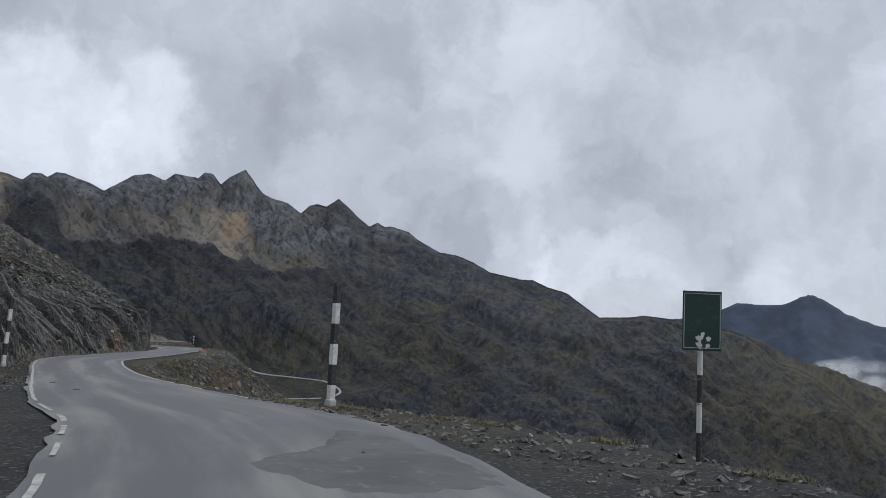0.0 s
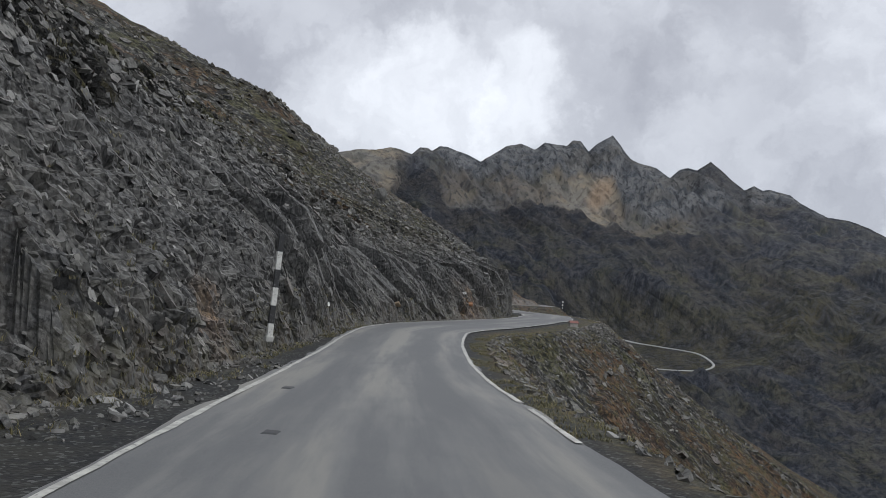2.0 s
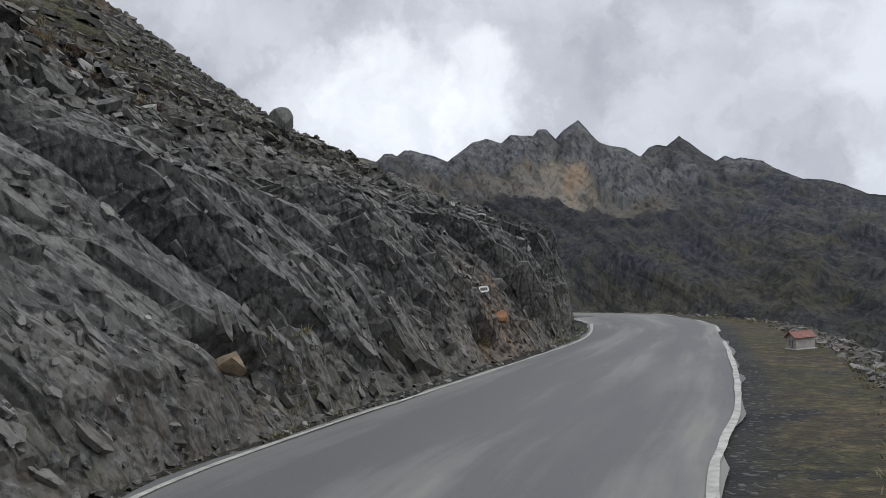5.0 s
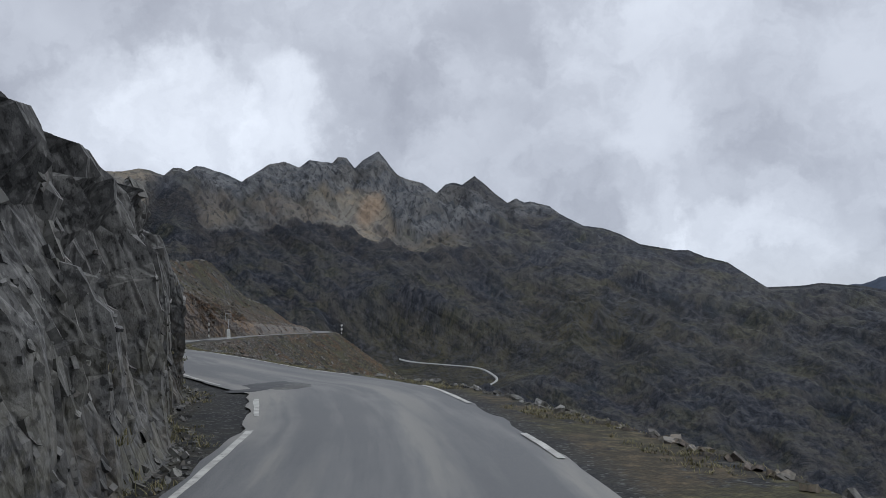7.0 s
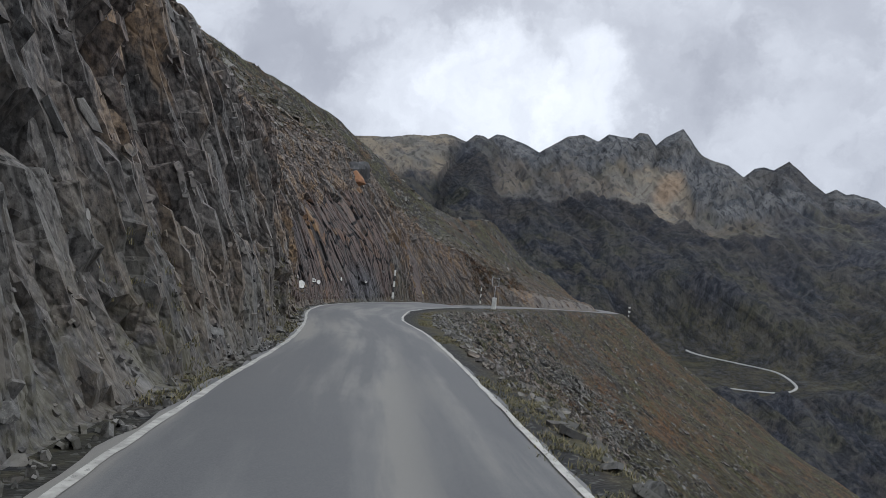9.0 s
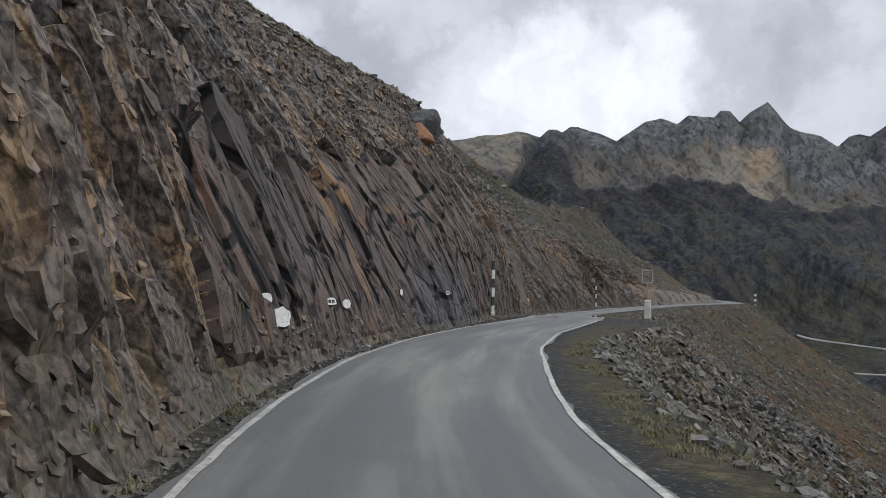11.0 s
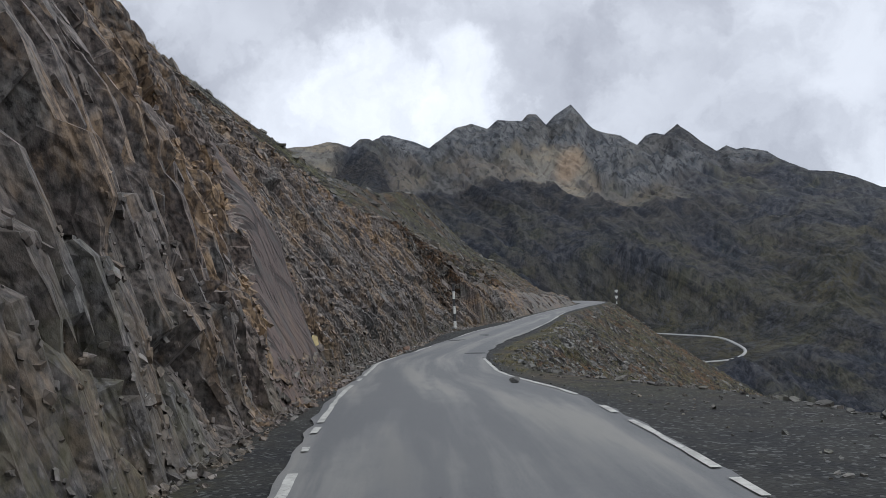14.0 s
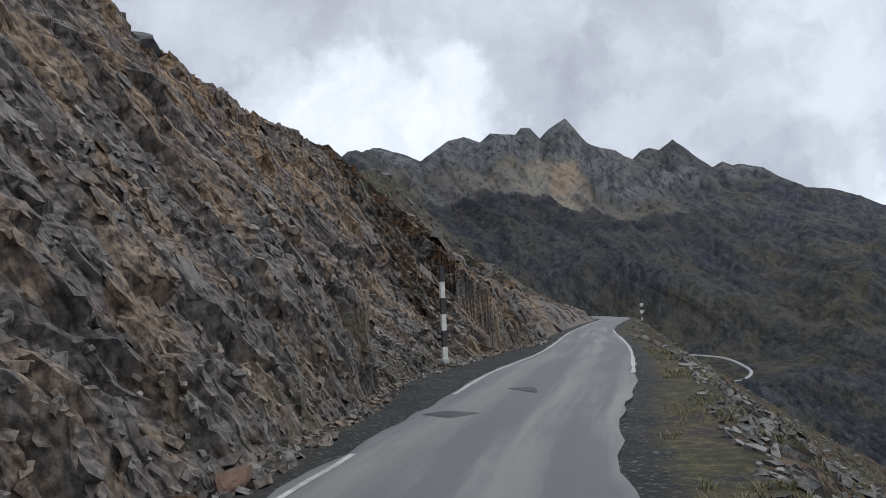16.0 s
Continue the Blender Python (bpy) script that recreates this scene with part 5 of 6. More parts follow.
wall_slabs(5000, 148, 190, 0.05, 6.0, 0.075, tilt=0.45)
wall_slabs(260, 157, 190, 0.8, 6.0, 0.16, tilt=0.16, long=1.6)
wall_slabs(12000, 146, 192, 0.05, 7.0, 0.055, tilt=0.5)
wall_slabs(1600, 188, 280, 0.2, 6.0, 0.3)


def scree(n, a0, a1, d0, d1, size, left=True, name="scree", power=1.0, flat=0.35):
    a = rng.uniform(a0, a1, n)
    d = d0 + (d1 - d0) * rng.uniform(0, 1, n) ** power
    if left:
        d = d + foot(a)
        keep = ((bare_face(a, np.maximum(d, 0.8)) < 0.3) & (face_zone(a, d) < 0.5)) | (d < foot(a) + 0.3)
        a, d = a[keep], d[keep]
        n = len(a)
        p = on_hill(a, d)
    else:
        d = d + verge(a)
        p = on_fall(a, d)
    up, nrm = slope_axes(a, d, left)
    v = unit(np.cross(nrm, up))
    u, v, w = spin(up, v, nrm, "w", rng.uniform(0, 6.28, n))
    u, v, w = spin(u, v, w, "u", rng.normal(0, flat, n))
    u, v, w = spin(u, v, w, "v", rng.normal(0, flat, n))
    s = size * np.exp(np.clip(rng.normal(0, 0.5, n), -1, 0.9))
    me = plate_mesh(name, p + w * (0.1 * s)[:, None], u, v, w, s, 0.65 * s, 0.2 * s + 0.006, M_SLAB)
    if left:
        put_masks(me, a, d, p, 12)
    else:
        warm = np.clip(0.5 * vnoise(np.stack([a / 5, d / 5, 0 * a], 1), 77), 0, 1)
        for key, val in (("rust", warm), ("grass", 0.35 + 0 * a), ("dirt", 0 * a)):
            add_mask(me, key, np.repeat(val, 12))
    what = "loose grey slate chips on the hillside" if left else "loose slate rubble on the slope below the road"
    return tagged(new(name, me), what, "scree", kind="stuff")


scree(14000, 14, 112, 3.0, 15, 0.11, power=1.2)
scree(7000, 112, 200, 4.5, 15, 0.12, power=1.3)
scree(6000, 110, 152, 2.6, 8, 0.085, power=1.1, flat=0.55)
scree(6000, 26, 112, 1.2, 6, 0.07, power=1.1, flat=0.55)
scree(3500, 0, 110, 14, 34, 0.24)
scree(1500, 108, 270, 7, 34, 0.26)
scree(1200, 195, 285, 0.5, 30, 0.22, left=False, name="rubble")
scree(9000, 0, 200, -0.45, 0.7, 0.045, name="talus", flat=0.6)
scree(3500, 150, 200, -0.5, 2.2, 0.07, name="talus", flat=0.6)
scree(2500, -2, 32, -1.4, 3.0, 0.06, name="talus", flat=0.5)
scree(5200, 80, 140, 0.2, 10.0, 0.095, left=False, name="rubble", power=1.2, flat=0.6)
scree(4200, 140, 200, 0.2, 9.0, 0.085, left=False, name="rubble", power=1.2, flat=0.6)
scree(6000, 80, 140, 0.0, 10.0, 0.09, left=False, name="rubble", power=1.1, flat=0.6)
scree(1800, 54, 68, -0.7, 0.9, 0.06, left=False, name="rubble", flat=0.35)
scree(8000, 16, 82, -0.2, 8.0, 0.065, left=False, name="rubble", power=1.4)
scree(900, 80, 140, 1.0, 24.0, 0.19, left=False, name="rubble", flat=0.6)
scree(700, 140, 200, 1.0, 16.0, 0.15, left=False, name="rubble", flat=0.6)
scree(700, 20, 80, 1.0, 14.0, 0.15, left=False, name="rubble", flat=0.6)
scree(4000, 80, 145, 4.0, 26.0, 0.12, left=False, name="rubble", flat=0.6)
scree(1500, 138, 162, -0.3, 0.7, 0.05, name="talus", flat=0.6)
scree(9000, 82, 200, -0.2, 9.0, 0.075, left=False, name="rubble", power=1.4)
scree(2500, -2, 20, -3.0, 5.0, 0.05, left=False, name="rubble", power=1.2)
scree(500, 134, 164, -2.4, 1.0, 0.03, left=False, name="rubble")

# ---- grass tufts ----


def tuft_material():
    m, t, b, pos = material("dry_grass")
    tone = t.nodes.new("ShaderNodeNewGeometry").outputs["Random Per Island"]
    c = mix_rgb(t, tone, (0.050, 0.055, 0.022), (0.200, 0.168, 0.085))
    t.links.new(c, b.inputs["Base Color"])
    b.inputs["Roughness"].default_value = 0.8
    return m


M_TUFT = tuft_material()


def tufts(name, places, height, blades=14):
    n = len(places)
    k = n * blades
    root = np.repeat(places, blades, 0) + np.concatenate([rng.normal(0, 0.05, (k, 2)), np.full((k, 1), -0.02)], 1)
    az = rng.uniform(0, 6.28, k)
    h = np.repeat(height, blades) * rng.uniform(0.5, 1.1, k)
    lean = rng.uniform(0.3, 1.4, k) * h
    side = np.stack([-np.sin(az), np.cos(az), 0 * az], 1) * 0.006
    out = np.stack([np.cos(az), np.sin(az), 0 * az], 1)
    mid = root + out * (lean * 0.35)[:, None] + UP3 * (h * 0.65)[:, None]
    tip = root + out * lean[:, None] + UP3 * h[:, None]
    v = np.stack([root - side, root + side, mid + side * 0.7, mid - side * 0.7, tip], 1).reshape(-1, 3)
    f = (np.array([(0, 1, 2), (0, 2, 3), (3, 2, 4)])[None] + 5 * np.arange(k)[:, None, None]).reshape(-1, 3)
    me = mesh_from(name, v, f, M_TUFT)
    return tagged(new(name, me), "short dry yellow-green mountain grass", "grass", kind="stuff")


def grass_on(n, a0, a1, d0, d1, h, left):
    a = rng.uniform(a0, a1, n)
    d = rng.uniform(d0, d1, n)
    keep = vnoise(np.stack([a / 1.6, d / 1.6, 0 * a], 1), 21 if left else 22) > -0.05
    a, d = a[keep], d[keep]
    p = on_hill(a, d + foot(a)) if left else on_fall(a, d + verge(a))
    tufts("grass", p, h * rng.uniform(0.6, 1.3, len(a)))


grass_on(2600, -2, 112, -0.5, 0.5, 0.10, True)
grass_on(5000, 14, 110, 3.5, 16, 0.16, True)
grass_on(1500, -2, 32, -1.0, 3.5, 0.12, True)
grass_on(8000, 14, 130, -0.8, 1.0, 0.07, False)
grass_on(9000, 14, 200, 0.3, 10, 0.15, False)
grass_on(4200, -2, 24, -0.5, 1.2, 0.09, False)
grass_on(6000, 108, 270, 6, 34, 0.28, True)
grass_on(3500, 195, 285, 0.3, 30, 0.3, False)
grass_on(1600, 158, 200, -0.8, 0.8, 0.09, False)

# ---- things ----


def thing(name, at, label, category, group="", turn=0.0, lean=(0.0, 0.0)):
    ob = new(name)
    ob.matrix_world = Matrix.Translation(at) @ Euler((radians(lean[0]), radians(lean[1]), radians(turn))).to_matrix().to_4x4()
    ob.empty_display_size = 0.2
    return tagged(ob, label, category, group)


def marker_post(a, b, z, label, height=2.4, lean=(0.0, 0.0), plate=False):
    """Square concrete snow pole with black and white bands on a small footing."""
    post = thing("marker_post", spot(a, b, z), label, "marker post", "marker posts along the road", turn=20 + 7 * a % 30, lean=lean)
    part("footing", box_bm(0.18, 0.18, 0.14, (0, 0, -0.055), 0.03), M_CONC, post, "rough concrete footing")
    bands = [0.30] + [(height - 0.30) / 5] * 5
    zc = 0.0
    for k, h in enumerate(bands):
        w = 0.125 - 0.002 * k
        part("white_band" if k % 2 == 0 else "black_band", box_bm(w, w, h, (0, 0, zc + h / 2), 0.008), M_WHITE if k % 2 == 0 else M_BLACK, post)
        zc += h
    if plate:
        for k, (h, m) in enumerate(((zc - 0.25, M_WHITE), (zc - 0.75, M_BLACK), (zc - 1.2, M_WHITE))):
            part("plate", box_bm(0.5, 0.02, 0.34, (0, -0.08, h), 0.006), m, post)
    return post


def ab_of(x, y):
    return x * ALONG[0] + y * ALONG[1], x * LEFT[0] + y * LEFT[1]


a, b = ab_of(-2.19, 17.01)
marker_post(a, b, -0.44, "black and white banded snow pole at the gravel edge", 2.36, (0, 1.0))
a, b = ab_of(-15.74, 30.30)
marker_post(a, b, -1.08, "chipped black and white banded pole against slate wall", 2.36, (0, 3.5))
a, b = ab_of(-54.92, 125.24)
marker_post(a, b, -4.90, "weathered black and white banded pole below rock wall", 2.18)
a, b = ab_of(-69.58, 169.15)
marker_post(a, b, -7.34, "black and white banded pole in the scree foot", 2.32)
a, b = ab_of(-78.2, 265.0)
marker_post(a, b, -12.0, "small far marker post with plates on the bend", 2.3, plate=True)


def green_sign(at):
    s = thing("road_sign", at, "dark green road sign with torn sticker on striped post", "road sign", turn=4)
    for k, (z0, z1) in enumerate(((-0.1, 0.45), (0.45, 0.85), (0.85, 1.22), (1.22, 1.58))):
        part("black_band" if k % 2 == 0 else "white_band", rod_bm(0.035, z1 - z0, (0, 0, (z0 + z1) / 2)), M_BLACK if k % 2 == 0 else M_WHITE, s)
    panel = part("panel", box_bm(0.54, 0.018, 0.80, (0, -0.04, 1.95), 0.008), M_GREEN, s, "faded dark green face")
    rim = bmesh.new()
    for sx, sz, x, z in ((0.50, 0.012, 0, 2.315), (0.50, 0.012, 0, 1.585), (0.012, 0.73, 0.25, 1.95), (0.012, 0.73, -0.25, 1.95)):
        box_bm(sx, 0.004, sz, (x, -0.052, z), bm=rim)
    part("rim", rim, M_RIM, panel, "thin pale border line")
    torn = bmesh.new()
    r = random.Random(4)
    for k in range(9):
        x, z = r.uniform(-0.06, 0.10), r.uniform(1.60, 1.78)
        vs = [torn.verts.new((x + 0.035 * math.cos(q) * r.uniform(0.5, 1.4), -0.0525 - 0.0004 * k, z + 0.05 * math.sin(q) * r.uniform(0.5, 1.4))) for q in (0.2, 1.4, 2.6, 3.9, 5.2)]
        torn.faces.new(vs[::-1])
    part("sticker", torn, M_WHITE, panel, "torn white sticker remains")
    for z in (1.72, 2.18):
        part("bracket", box_bm(0.16, 0.03, 0.04, (0, -0.018, z), 0.004), M_STEEL, s)
    return s


M_RIM = plain("pale_border", (0.30, 0.36, 0.33), 0.6)
green_sign(Vector((3.50, 11.38, -0.50)))


def frame_sign(at):
    s = thing("sign_frame", at, "empty steel sign frame on a white concrete block", "sign", turn=18, lean=(0, -1.5))
    bm = box_bm(0.32, 0.32, 0.86, (0, 0, 0.40), 0.025)
    for v in bm.verts:
        k = 1.0 - 0.12 * (v.co.z / 0.8)
        v.co.x, v.co.y = v.co.x * k, v.co.y * k
    part("block", bm, M_PALECONC, s, "whitewashed concrete block")
    part("post", rod_bm(0.026, 1.0, (0, 0, 1.19)), M_STEEL, s)
    fr = part("frame", box_bm(0.53, 0.04, 0.04, (0, 0, 2.28), 0.006), M_STEEL, s, "square galvanised tube frame")
    part("rail", box_bm(0.53, 0.04, 0.04, (0, 0, 1.68), 0.006), M_STEEL, fr)
    for x in (-0.245, 0.245):
        part("stile", box_bm(0.04, 0.038, 0.56, (x, 0, 1.98), 0.006), M_STEEL, fr)
    return s


M_PALECONC = plain("whitewashed_concrete", (0.60, 0.60, 0.57), 0.9, var=0.25, scale=3, col2=(0.33, 0.32, 0.29), bump_d=0.006)
frame_sign(Vector((-51.25, 133.6, -5.36)))


def shrine(at):
    s = thing("roadside_shrine", at, "tiny weathered roadside shrine with red gabled roof on rubble", "shrine", turn=40)
    ln, w, h = 0.44, 0.26, 0.20
    part("plinth", box_bm(ln + 0.06, w + 0.06, 0.10, (0, 0, -0.03), 0.012), M_CONC, s)
    for y in (-1, 1):
        part("side_wall", box_bm(ln, 0.025, h, (0, y * (w / 2 - 0.0125), 0.02 + h / 2), 0.003), M_LIME, s, "stained whitewashed wall")
    part("back_wall", box_bm(0.025, w - 0.05, h, (ln / 2 - 0.0125, 0, 0.02 + h / 2), 0.003), M_LIME, s)
    for y in (-1, 0, 1):
        part("front_pier", box_bm(0.025, 0.05, h - 0.04, (-ln / 2 + 0.013, y * (w / 2 - 0.05), 0.02 + (h - 0.04) / 2), 0.003), M_LIME, s)
    part("lintel", box_bm(0.025, w - 0.05, 0.05, (-ln / 2 + 0.0128, 0, 0.02 + h - 0.02), 0.003), M_LIME, s)
    # the inside's shade is put into the floor as black colour
    part("floor_slab", box_bm(ln - 0.06, w - 0.06, 0.012, (0, 0, 0.027)), M_BLACK, s, "dark empty inside")
    for x in (-1, 1):
        gable = bmesh.new()
        vs = [gable.verts.new((x * (ln / 2 - 0.003) + dx, y, z)) for dx in (0.0, -x * 0.02) for y, z in ((-w / 2, 0.02 + h), (w / 2, 0.02 + h), (0, 0.02 + h + 0.095))]
        for f in ((0, 1, 2), (5, 4, 3), (0, 3, 4, 1), (1, 4, 5, 2), (2, 5, 3, 0)):
            gable.faces.new([vs[q] for q in f])
        bmesh.ops.recalc_face_normals(gable, faces=gable.faces)
        part("gable", gable, M_LIME, s)
    for y in (-1, 1):
        part("roof_pane", box_bm(ln + 0.07, 0.20, 0.014, (0, y * 0.078, 0.02 + h + 0.058), 0.003, Matrix.Rotation(radians(-y * 36), 4, "X")), M_ROOF, s, "rusty red sheet roof")
    part("ridge", rod_bm(0.012, ln + 0.08, (0, 0, 0.02 + h + 0.118), Matrix.Rotation(radians(90), 4, "Y")), M_ROOF, s)
    return s


M_LIME = plain("stained_whitewash", (0.34, 0.32, 0.30), 0.9, var=0.3, scale=9, col2=(0.20, 0.15, 0.13))
M_ROOF = plain("red_roof_paint", (0.190, 0.075, 0.060), 0.7, var=0.3, scale=12, col2=(0.30, 0.16, 0.12))


# ---- rocks that stand out ----


def rock_mesh(seed, flat=0.7):
    r = random.Random(seed)
    bm = bmesh.new()
    bmesh.ops.create_icosphere(bm, subdivisions=3, radius=1.0)
    planes = [(Vector((r.gauss(0, 1), r.gauss(0, 1), r.gauss(0, 1))).normalized(), r.uniform(0.42, 0.8)) for _ in range(16)]
    for v in bm.verts:
        for n, d in planes:
            k = v.co.dot(n)
            if k > d:
                v.co -= n * (k - d)
        v.co += 0.035 * noise.noise_vector(v.co * 3.1 + Vector((seed, 0, 0)))
        v.co.z *= flat
    me = bpy.data.meshes.new("rock")
    bm.to_mesh(me)
    bm.free()
    return me


M_BROWNROCK = plain("rust_brown_slate", (0.135, 0.078, 0.050), 0.85, var=0.4, scale=3, col2=(0.085, 0.070, 0.060), bump_d=0.02)
M_YELLOW = plain("faded_yellow_paint", (0.42, 0.34, 0.16), 0.7, var=0.3, scale=14, col2=(0.30, 0.20, 0.10))
M_OCHRE = plain("ochre_rock", (0.22, 0.165, 0.11), 0.85, var=0.35, scale=3, bump_d=0.02)
M_DARKROCK = plain("dark_slate_rock", (0.060, 0.062, 0.066), 0.8, var=0.45, scale=3, col2=(0.12, 0.12, 0.118), bump_d=0.02)
ROCKS = [rock_mesh(k, 0.45 + 0.1 * (k % 4)) for k in range(8)]


def rock(at, size, mat, label, k=0, turn=0.0, stretch=(1, 1, 1), tilt=0.0, name="rock", group=""):
    me = ROCKS[k % 8].copy()
    me.materials.append(mat)
    ob = new(name, me)
    ob.matrix_world = Matrix.Translation(at) @ Euler((radians(tilt), 0, radians(turn))).to_matrix().to_4x4() @ Matrix.Diagonal((size * stretch[0], size * stretch[1], size * stretch[2], 1))
    return tagged(ob, label, "rock", group)


def on_left(a, d, lift=0.0):
    p = on_hill(np.array([a]), np.array([d]))[0]
    return Vector((float(p[0]), float(p[1]), float(p[2]) + lift))


def on_right(a, e, lift=0.0):
    p = on_fall(np.array([a]), np.array([e]))[0]
    return Vector((float(p[0]), float(p[1]), float(p[2]) + lift))


rock(on_left(75.4, 10.7, 0.3), 0.62, M_ROCK, "tall pale boulder on the hill crest", 2, 40, (1.0, 0.8, 1.7), name="boulder")
rock(on_left(169.6, 0.62, 0.06), 0.32, M_BROWNROCK, "rust-brown slate block fallen by the road", 1, 110, (1.5, 0.8, 0.8))
rock(on_left(168.9, 0.72, 0.0), 0.20, M_BROWNROCK, "rust-brown slate block fallen by the road", 3, 20, (1.2, 0.8, 0.8))
rock(on_left(62.1, 0.85, 0.42), 0.34, M_RUSTROCK, "bright orange rock block at wall foot", 4, 15, (1.0, 0.8, 1.3), 10)
# set further along to keep the mark clear in the camera's view
rock(on_left(63.2, 0.95, 0.9), 0.30, M_ROCK, "grey rock slab bearing a painted distance mark", 5, 15, (1.0, 0.7, 1.4))
rock(on_left(53.2, 0.75, 0.2), 0.26, M_OCHRE, "ochre rock block at wall foot", 6, 20, (1.1, 0.8, 1.0))
rock(Vector((-59.8, 126.2, 3.0)), 1.3, M_RUSTROCK, "orange iron-stained hollow block high on the wall", 0, 30, (0.9, 0.9, 1.0), 15, name="outcrop")
rock(Vector((-60.5, 127.6, 3.7)), 1.75, M_DARKROCK, "dark overhanging slate outcrop high on the wall", 5, 60, (1.0, 0.8, 1.2), -15, name="outcrop")
rock(on_left(100.5, 4.6, 0.2), 0.9, M_ROCK, "grey slate outcrop on the hill edge", 3, 10, (1.1, 0.8, 1.2), 10, name="outcrop")
rock(on_left(178.5, 6.6, -0.2), 0.8, M_DARKROCK, "dark slate outcrop on the scree crest", 6, 70, (1.5, 0.7, 0.9), 10, name="outcrop")
x_, y_ = xy(154.0, -2.30)
rock(Vector((float(x_), float(y_), float(road_z(154.0)) + 0.05)), 0.13, M_ROCK, "fallen dark stone on the road edge line", 2, 50, (1.2, 0.8, 1.0))
for k in range(70):
    r_ = random.Random(100 + k)
    left = k % 2 == 0
    a_ = r_.uniform(10, 195)
    p_ = on_left(a_, float(foot(a_)) + r_.uniform(-0.2, 0.5), 0.02) if left else on_right(a_, float(verge(a_)) + r_.uniform(-0.3, 3.0), 0.02)
    rock(p_, r_.uniform(0.06, 0.19), M_ROCK, "loose grey slate stone at the wall foot" if left else "loose grey slate stone on the outer verge", k, r_.uniform(0, 360), (r_.uniform(0.9, 1.6), 1, 1), r_.uniform(-20, 20), group="loose stones by the road")

shrine(on_right(60.6, 1.4, 0.0))

# ---- painted marks on the rock wall ----


def wall_tree():
    L = GRID["left"]
    i0, i1 = np.searchsorted(GRID["A"], (20, 195))
    j1 = np.searchsorted(GRID["D"], 7.0)
    sub = L[i0:i1, :j1]
    f = grid_faces(sub.shape[0], sub.shape[1])
    return BVHTree.FromPolygons([tuple(p) for p in sub.reshape(-1, 3)], [tuple(int(q) for q in r) for r in f])


TREE = wall_tree()


def painted_mark(x, y, z, w, h, label, bars=0, seed=0, proud=0.10, mat=None):
    """A flat painted stone face on the wall, turned to fit the camera's view."""
    start = Vector((x, y, z)) - Vector((*LEFT, 0)) * 2.5
    hit, nrm, _, _ = TREE.ray_cast(start, Vector((*LEFT, 0)))
    at = hit if hit is not None else Vector((x, y, z))
    out = (-Vector((*LEFT, 0)) - 1.0 * Vector((*ALONG, 0)) + Vector((0, 0, 0.35))).normalized()
    m = out.to_track_quat("Y", "Z").to_matrix().to_4x4()
    ob = thing("painted_mark", at + out * proud, label, "painted mark", "painted marks on the rock")
    ob.matrix_world = Matrix.Translation(at + out * proud) @ m
    r = random.Random(seed)
    bm = bmesh.new()
    n = 11
    ring = [bm.verts.new((w / 2 * math.copysign(abs(math.cos(2 * math.pi * k / n)) ** 0.6, math.cos(2 * math.pi * k / n)) * r.uniform(0.85, 1.1), 0, h / 2 * math.copysign(abs(math.sin(2 * math.pi * k / n)) ** 0.6, math.sin(2 * math.pi * k / n)) * r.uniform(0.85, 1.1))) for k in range(n)]
    face = bm.faces.new(ring)
    back = bmesh.ops.extrude_face_region(bm, geom=[face])["geom"]
    for v in back:
        if isinstance(v, bmesh.types.BMVert):
            v.co.y -= 0.22
            v.co.x *= 1.15
            v.co.z *= 1.15
    bmesh.ops.recalc_face_normals(bm, faces=bm.faces)
    part("stone", bm, M_DARKROCK, ob, "dark slate face under the paint")
    paint = bmesh.new()
    blob = []
    for k in range(18):
        q = 2 * math.pi * k / 18
        e = r.uniform(0.82, 1.06)
        blob.append(paint.verts.new((w * 0.5 * e * math.copysign(abs(math.cos(q)) ** 0.7, math.cos(q)), 0.002, h * 0.5 * e * math.copysign(abs(math.sin(q)) ** 0.7, math.sin(q)))))
    paint.faces.new(blob[::-1])
    part("paint", paint, mat or M_WHITE, ob)
    for k in range(bars):
        part("bar", box_bm(w * 0.5 / bars, 0.004, h * 0.42, (w * (-0.32 + 0.64 * (k + 0.5) / bars), 0.004, 0)), M_BLACK, ob, "dark painted character")
    return ob


painted_mark(-22.70, 57.02, -0.95, 0.34, 0.14, "white painted distance mark with illegible dark lettering", 4, 1, 0.36)
painted_mark(-19.43, 38.62, -0.84, 0.10, 0.16, "small white paint mark on slate", 0, 2)
painted_mark(-48.98, 109.01, -3.55, 0.20, 0.20, "small white paint mark on reddish slate", 0, 3)
painted_mark(-48.60, 107.76, -3.42, 0.24, 0.16, "white paint mark with faded dark lettering", 2, 4)
painted_mark(-46.94, 104.20, -3.14, 0.20, 0.18, "small white paint mark on reddish slate", 0, 8)
painted_mark(-46.85, 104.38, -3.44, 0.34, 0.34, "large white paint blotch on reddish slate", 0, 5)
painted_mark(-53.17, 119.40, -3.83, 0.17, 0.14, "white paint mark with illegible dark lettering", 3, 6)
painted_mark(-51.52, 114.49, -3.58, 0.10, 0.20, "small white paint mark on slate", 0, 7)
painted_mark(-30.82, 81.43, -2.38, 0.17, 0.15, "white paint mark with illegible dark lettering", 3, 9)

painted_mark(-63.06, 143.46, -5.47, 0.18, 0.27, "pale yellow paint blotch on smooth maroon slate", 0, 10, 0.10, M_YELLOW)

# ---- patches and cracks in the asphalt ----


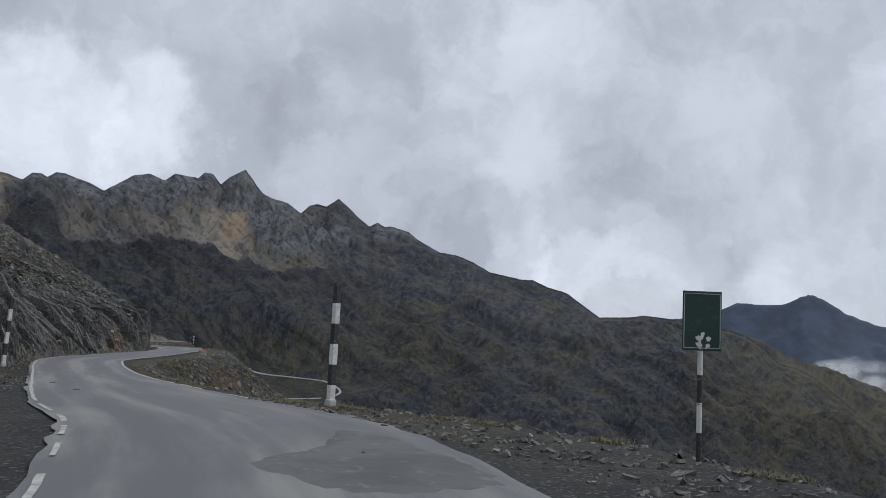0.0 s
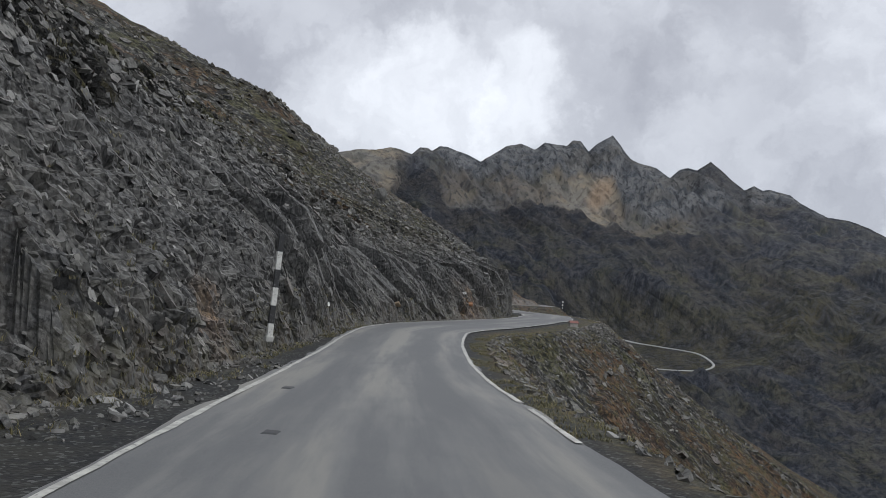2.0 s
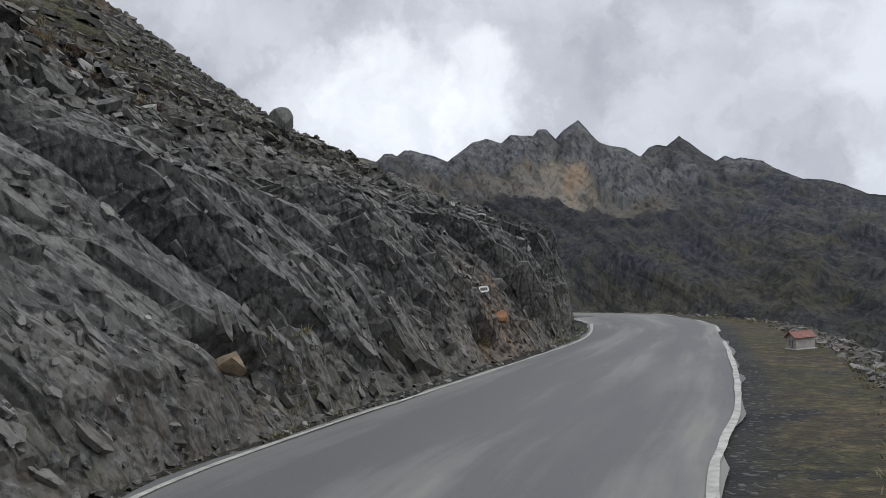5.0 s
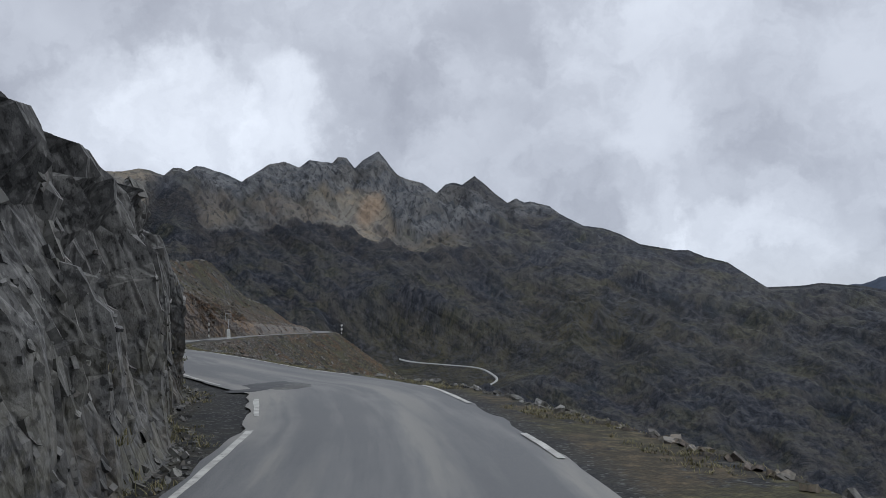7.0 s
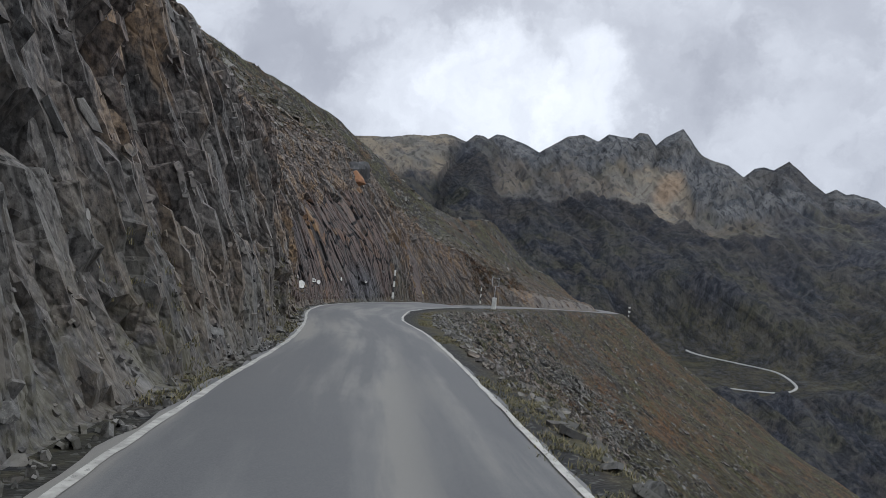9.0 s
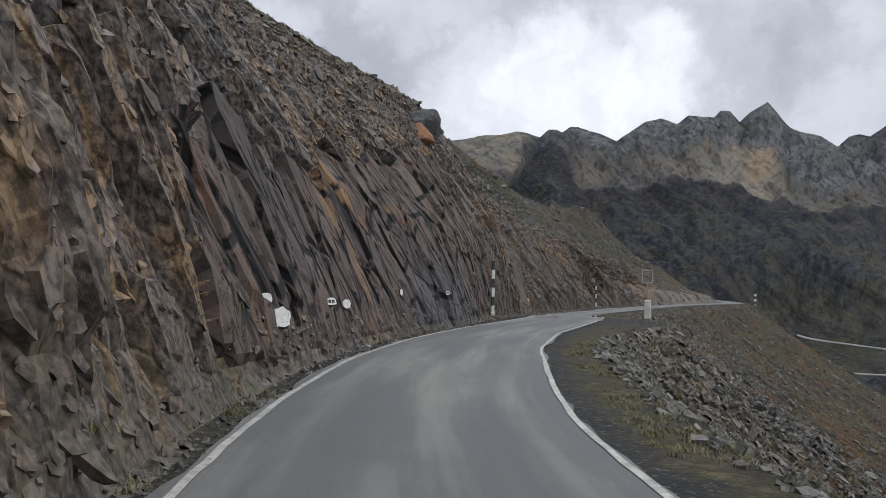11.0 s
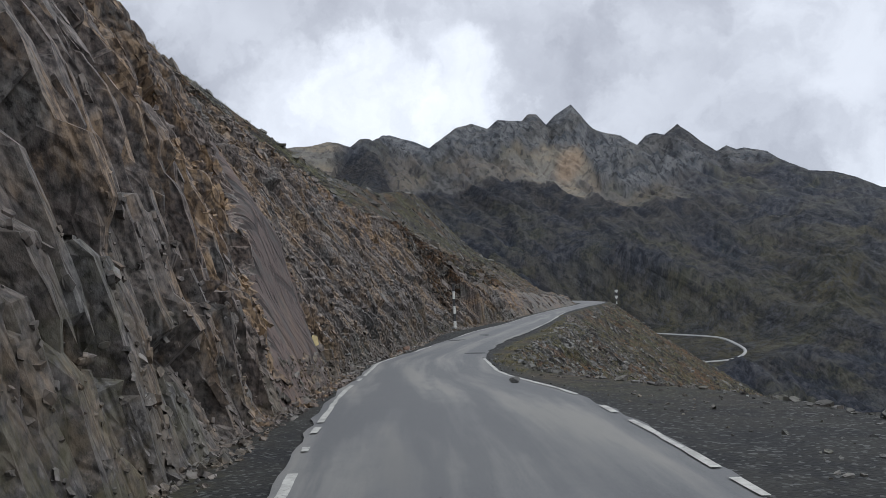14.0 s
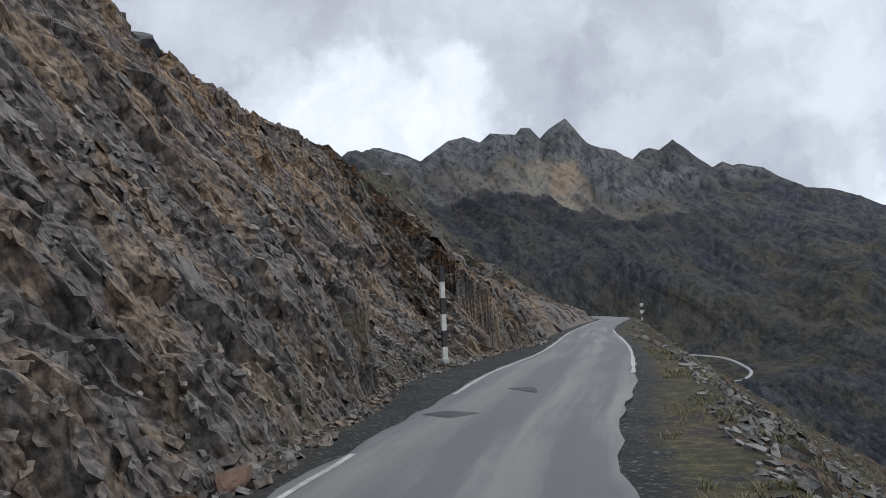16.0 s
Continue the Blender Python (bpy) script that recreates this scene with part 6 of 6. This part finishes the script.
def road_patch(name, corners, label, lift, mat):
    """A thin irregular patch that follows the road surface; corners by a, b."""
    c = np.array(corners)
    mid = c.mean(0)
    rows = []
    for k in np.linspace(0.02, 1, 5):
        ring = []
        for i in range(len(c)):
            for q in np.arange(0, 1, 0.1):
                p = c[i] * (1 - q) + c[(i + 1) % len(c)] * q
                wob = 0.16 * noise.fractal(Vector((p[0] * 1.3, p[1] * 1.3, lift * 100)), 0.8, 2.0, 4)
                p = mid + (p - mid) * (k + wob * k)
                x, y = xy(p[0], p[1])
                bl, br = float(line_left(p[0])), float(line_right(p[0]))
                w = (p[1] - br) / (bl - br)
                ring.append((float(x), float(y), float(road_top(p[0], p[1])) + lift - 0.022 * (k > 0.99)))
        rows.append(ring)
    v = np.array(rows)
    n = v.shape[1]
    i = np.arange(5 * n).reshape(5, n)
    f = np.stack([i[:-1], i[1:], np.roll(i[1:], -1, 1), np.roll(i[:-1], -1, 1)], -1).reshape(-1, 4)
    me = mesh_from(name, v.reshape(-1, 3), f[:, ::-1], mat, True)
    tagged(new(name, me), label, "road patch", kind="structure")


road_patch("patch", [(9.3, -1.6), (10.0, -2.2), (10.6, -2.9), (11.6, -3.3), (12.8, -3.6), (12.5, -4.0), (11.3, -4.2), (9.8, -4.2), (8.0, -4.1), (7.0, -3.8), (7.0, -2.7), (7.9, -1.7)], "dark worn patch in the asphalt", 0.016, M_WORN)
road_patch("patch", [(80.3, -6.3), (81.0, -6.7), (81.5, -6.9), (81.0, -7.2), (80.2, -7.3), (79.7, -6.9), (79.8, -6.4)], "broken dark patch in the asphalt", 0.016, M_WORN)
road_patch("patch", [(141.51, 0.38), (141.94, -0.08), (142.10, -0.48), (142.9, -0.62), (143.7, -0.72), (143.4, -0.82), (142.55, -0.89), (141.55, -0.80), (141.45, -0.38), (141.19, 0.02)], "dark cracked seam in the asphalt", 0.016, M_PATCH)
road_patch("patch", [(81.27, -5.75), (82.09, -6.73), (80.66, -7.33), (80.06, -6.62), (79.98, -6.06)], "dark broken seam in the asphalt", 0.016, M_PATCH)
road_patch("patch", [(80.10, -5.49), (80.18, -5.97), (79.93, -6.39), (79.59, -6.06), (79.72, -5.62)], "dark broken seam in the asphalt", 0.016, M_PATCH)
road_patch("patch", [(173.64, -1.35), (173.84, -1.77), (173.32, -2.21), (172.99, -1.78)], "shallow dark hole in the asphalt", 0.016, M_PATCH)
road_patch("patch", [(176.4, -2.85), (176.4, -3.4), (175.4, -3.3)], "small worn hole in the asphalt", 0.016, M_PATCH)
road_patch("patch", [(165.9, -1.7), (166.0, -2.6), (165.5, -2.6), (165.4, -1.8)], "small worn hole in the asphalt", 0.016, M_PATCH)
road_patch("patch", [(27.6, 0.70), (27.7, 0.88), (27.4, 0.88), (27.35, 0.72)], "small worn hole in the asphalt", 0.016, M_PATCH)
road_patch("patch", [(23.6, 0.02), (23.65, 0.2), (23.4, 0.2), (23.38, 0.02)], "small worn hole in the asphalt", 0.016, M_PATCH)


# ---- single slabs of the wall that can be told apart ----


def single_slabs():
    base = bpy.data.objects["ground"]
    meshes = []
    for k in range(14):
        one = np.zeros((1, 3))
        me = plate_mesh("slab", one, np.array([[1.0, 0, 0]]), np.array([[0, 1.0, 0]]), np.array([[0, 0, 1.0]]), np.array([1.25]), np.array([0.5]), np.array([0.16]), M_SLABONE)
        meshes.append(me)
    n = 340
    a = rng.uniform(28, 188, n)
    d = rng.uniform(0.15, 3.2, n) + foot(a)
    keep = face_zone(a, d) < 0.5
    a, d = a[keep], d[keep]
    n = len(a)
    p = on_hill(a, d)
    up, nrm = slope_axes(a, d)
    u = unit(up * math.cos(DIP) - ALONG3[None] * math.sin(DIP))
    v = unit(np.cross(nrm, u))
    u, v, w = spin(u, v, nrm, "w", rng.normal(0, 0.2, n))
    u, v, w = spin(u, v, w, "u", rng.normal(0.05, 0.25, n))
    s = 0.16 * np.exp(np.clip(rng.normal(0, 0.4, n), -1, 0.7))
    for k in range(n):
        ob = new("slab", meshes[k % 14])
        m = Matrix(((u[k][0], v[k][0], w[k][0], p[k][0]), (u[k][1], v[k][1], w[k][1], p[k][1]), (u[k][2], v[k][2], w[k][2], p[k][2]), (0, 0, 0, 1)))
        ob.parent = base
        ob.matrix_world = m @ Matrix.Diagonal((s[k], s[k], s[k], 1))


def slab_one_material():
    m, t, b, pos = material("single_slate_slab")
    tone = t.nodes.new("ShaderNodeObjectInfo").outputs["Random"]
    c = mix_rgb(t, tone, (0.040, 0.042, 0.043), (0.145, 0.132, 0.118))
    g = noise_tex(t, bedding(t, pos, 0.10, 0.12, 0.18), 1.0, 5, 0.65)
    c = mix_rgb(t, ramp(t, g, 0.53, 0.62, 0.0, 0.4), c, (0.22, 0.215, 0.205))
    c = mix_rgb(t, ramp(t, g, 0.36, 0.47, 0.7, 0.0), c, (0.035, 0.034, 0.034))
    t.links.new(c, b.inputs["Base Color"])
    b.inputs["Roughness"].default_value = 0.8
    bump(t, b, g, 0.7, 0.04)
    return m


M_SLABONE = slab_one_material()
single_slabs()
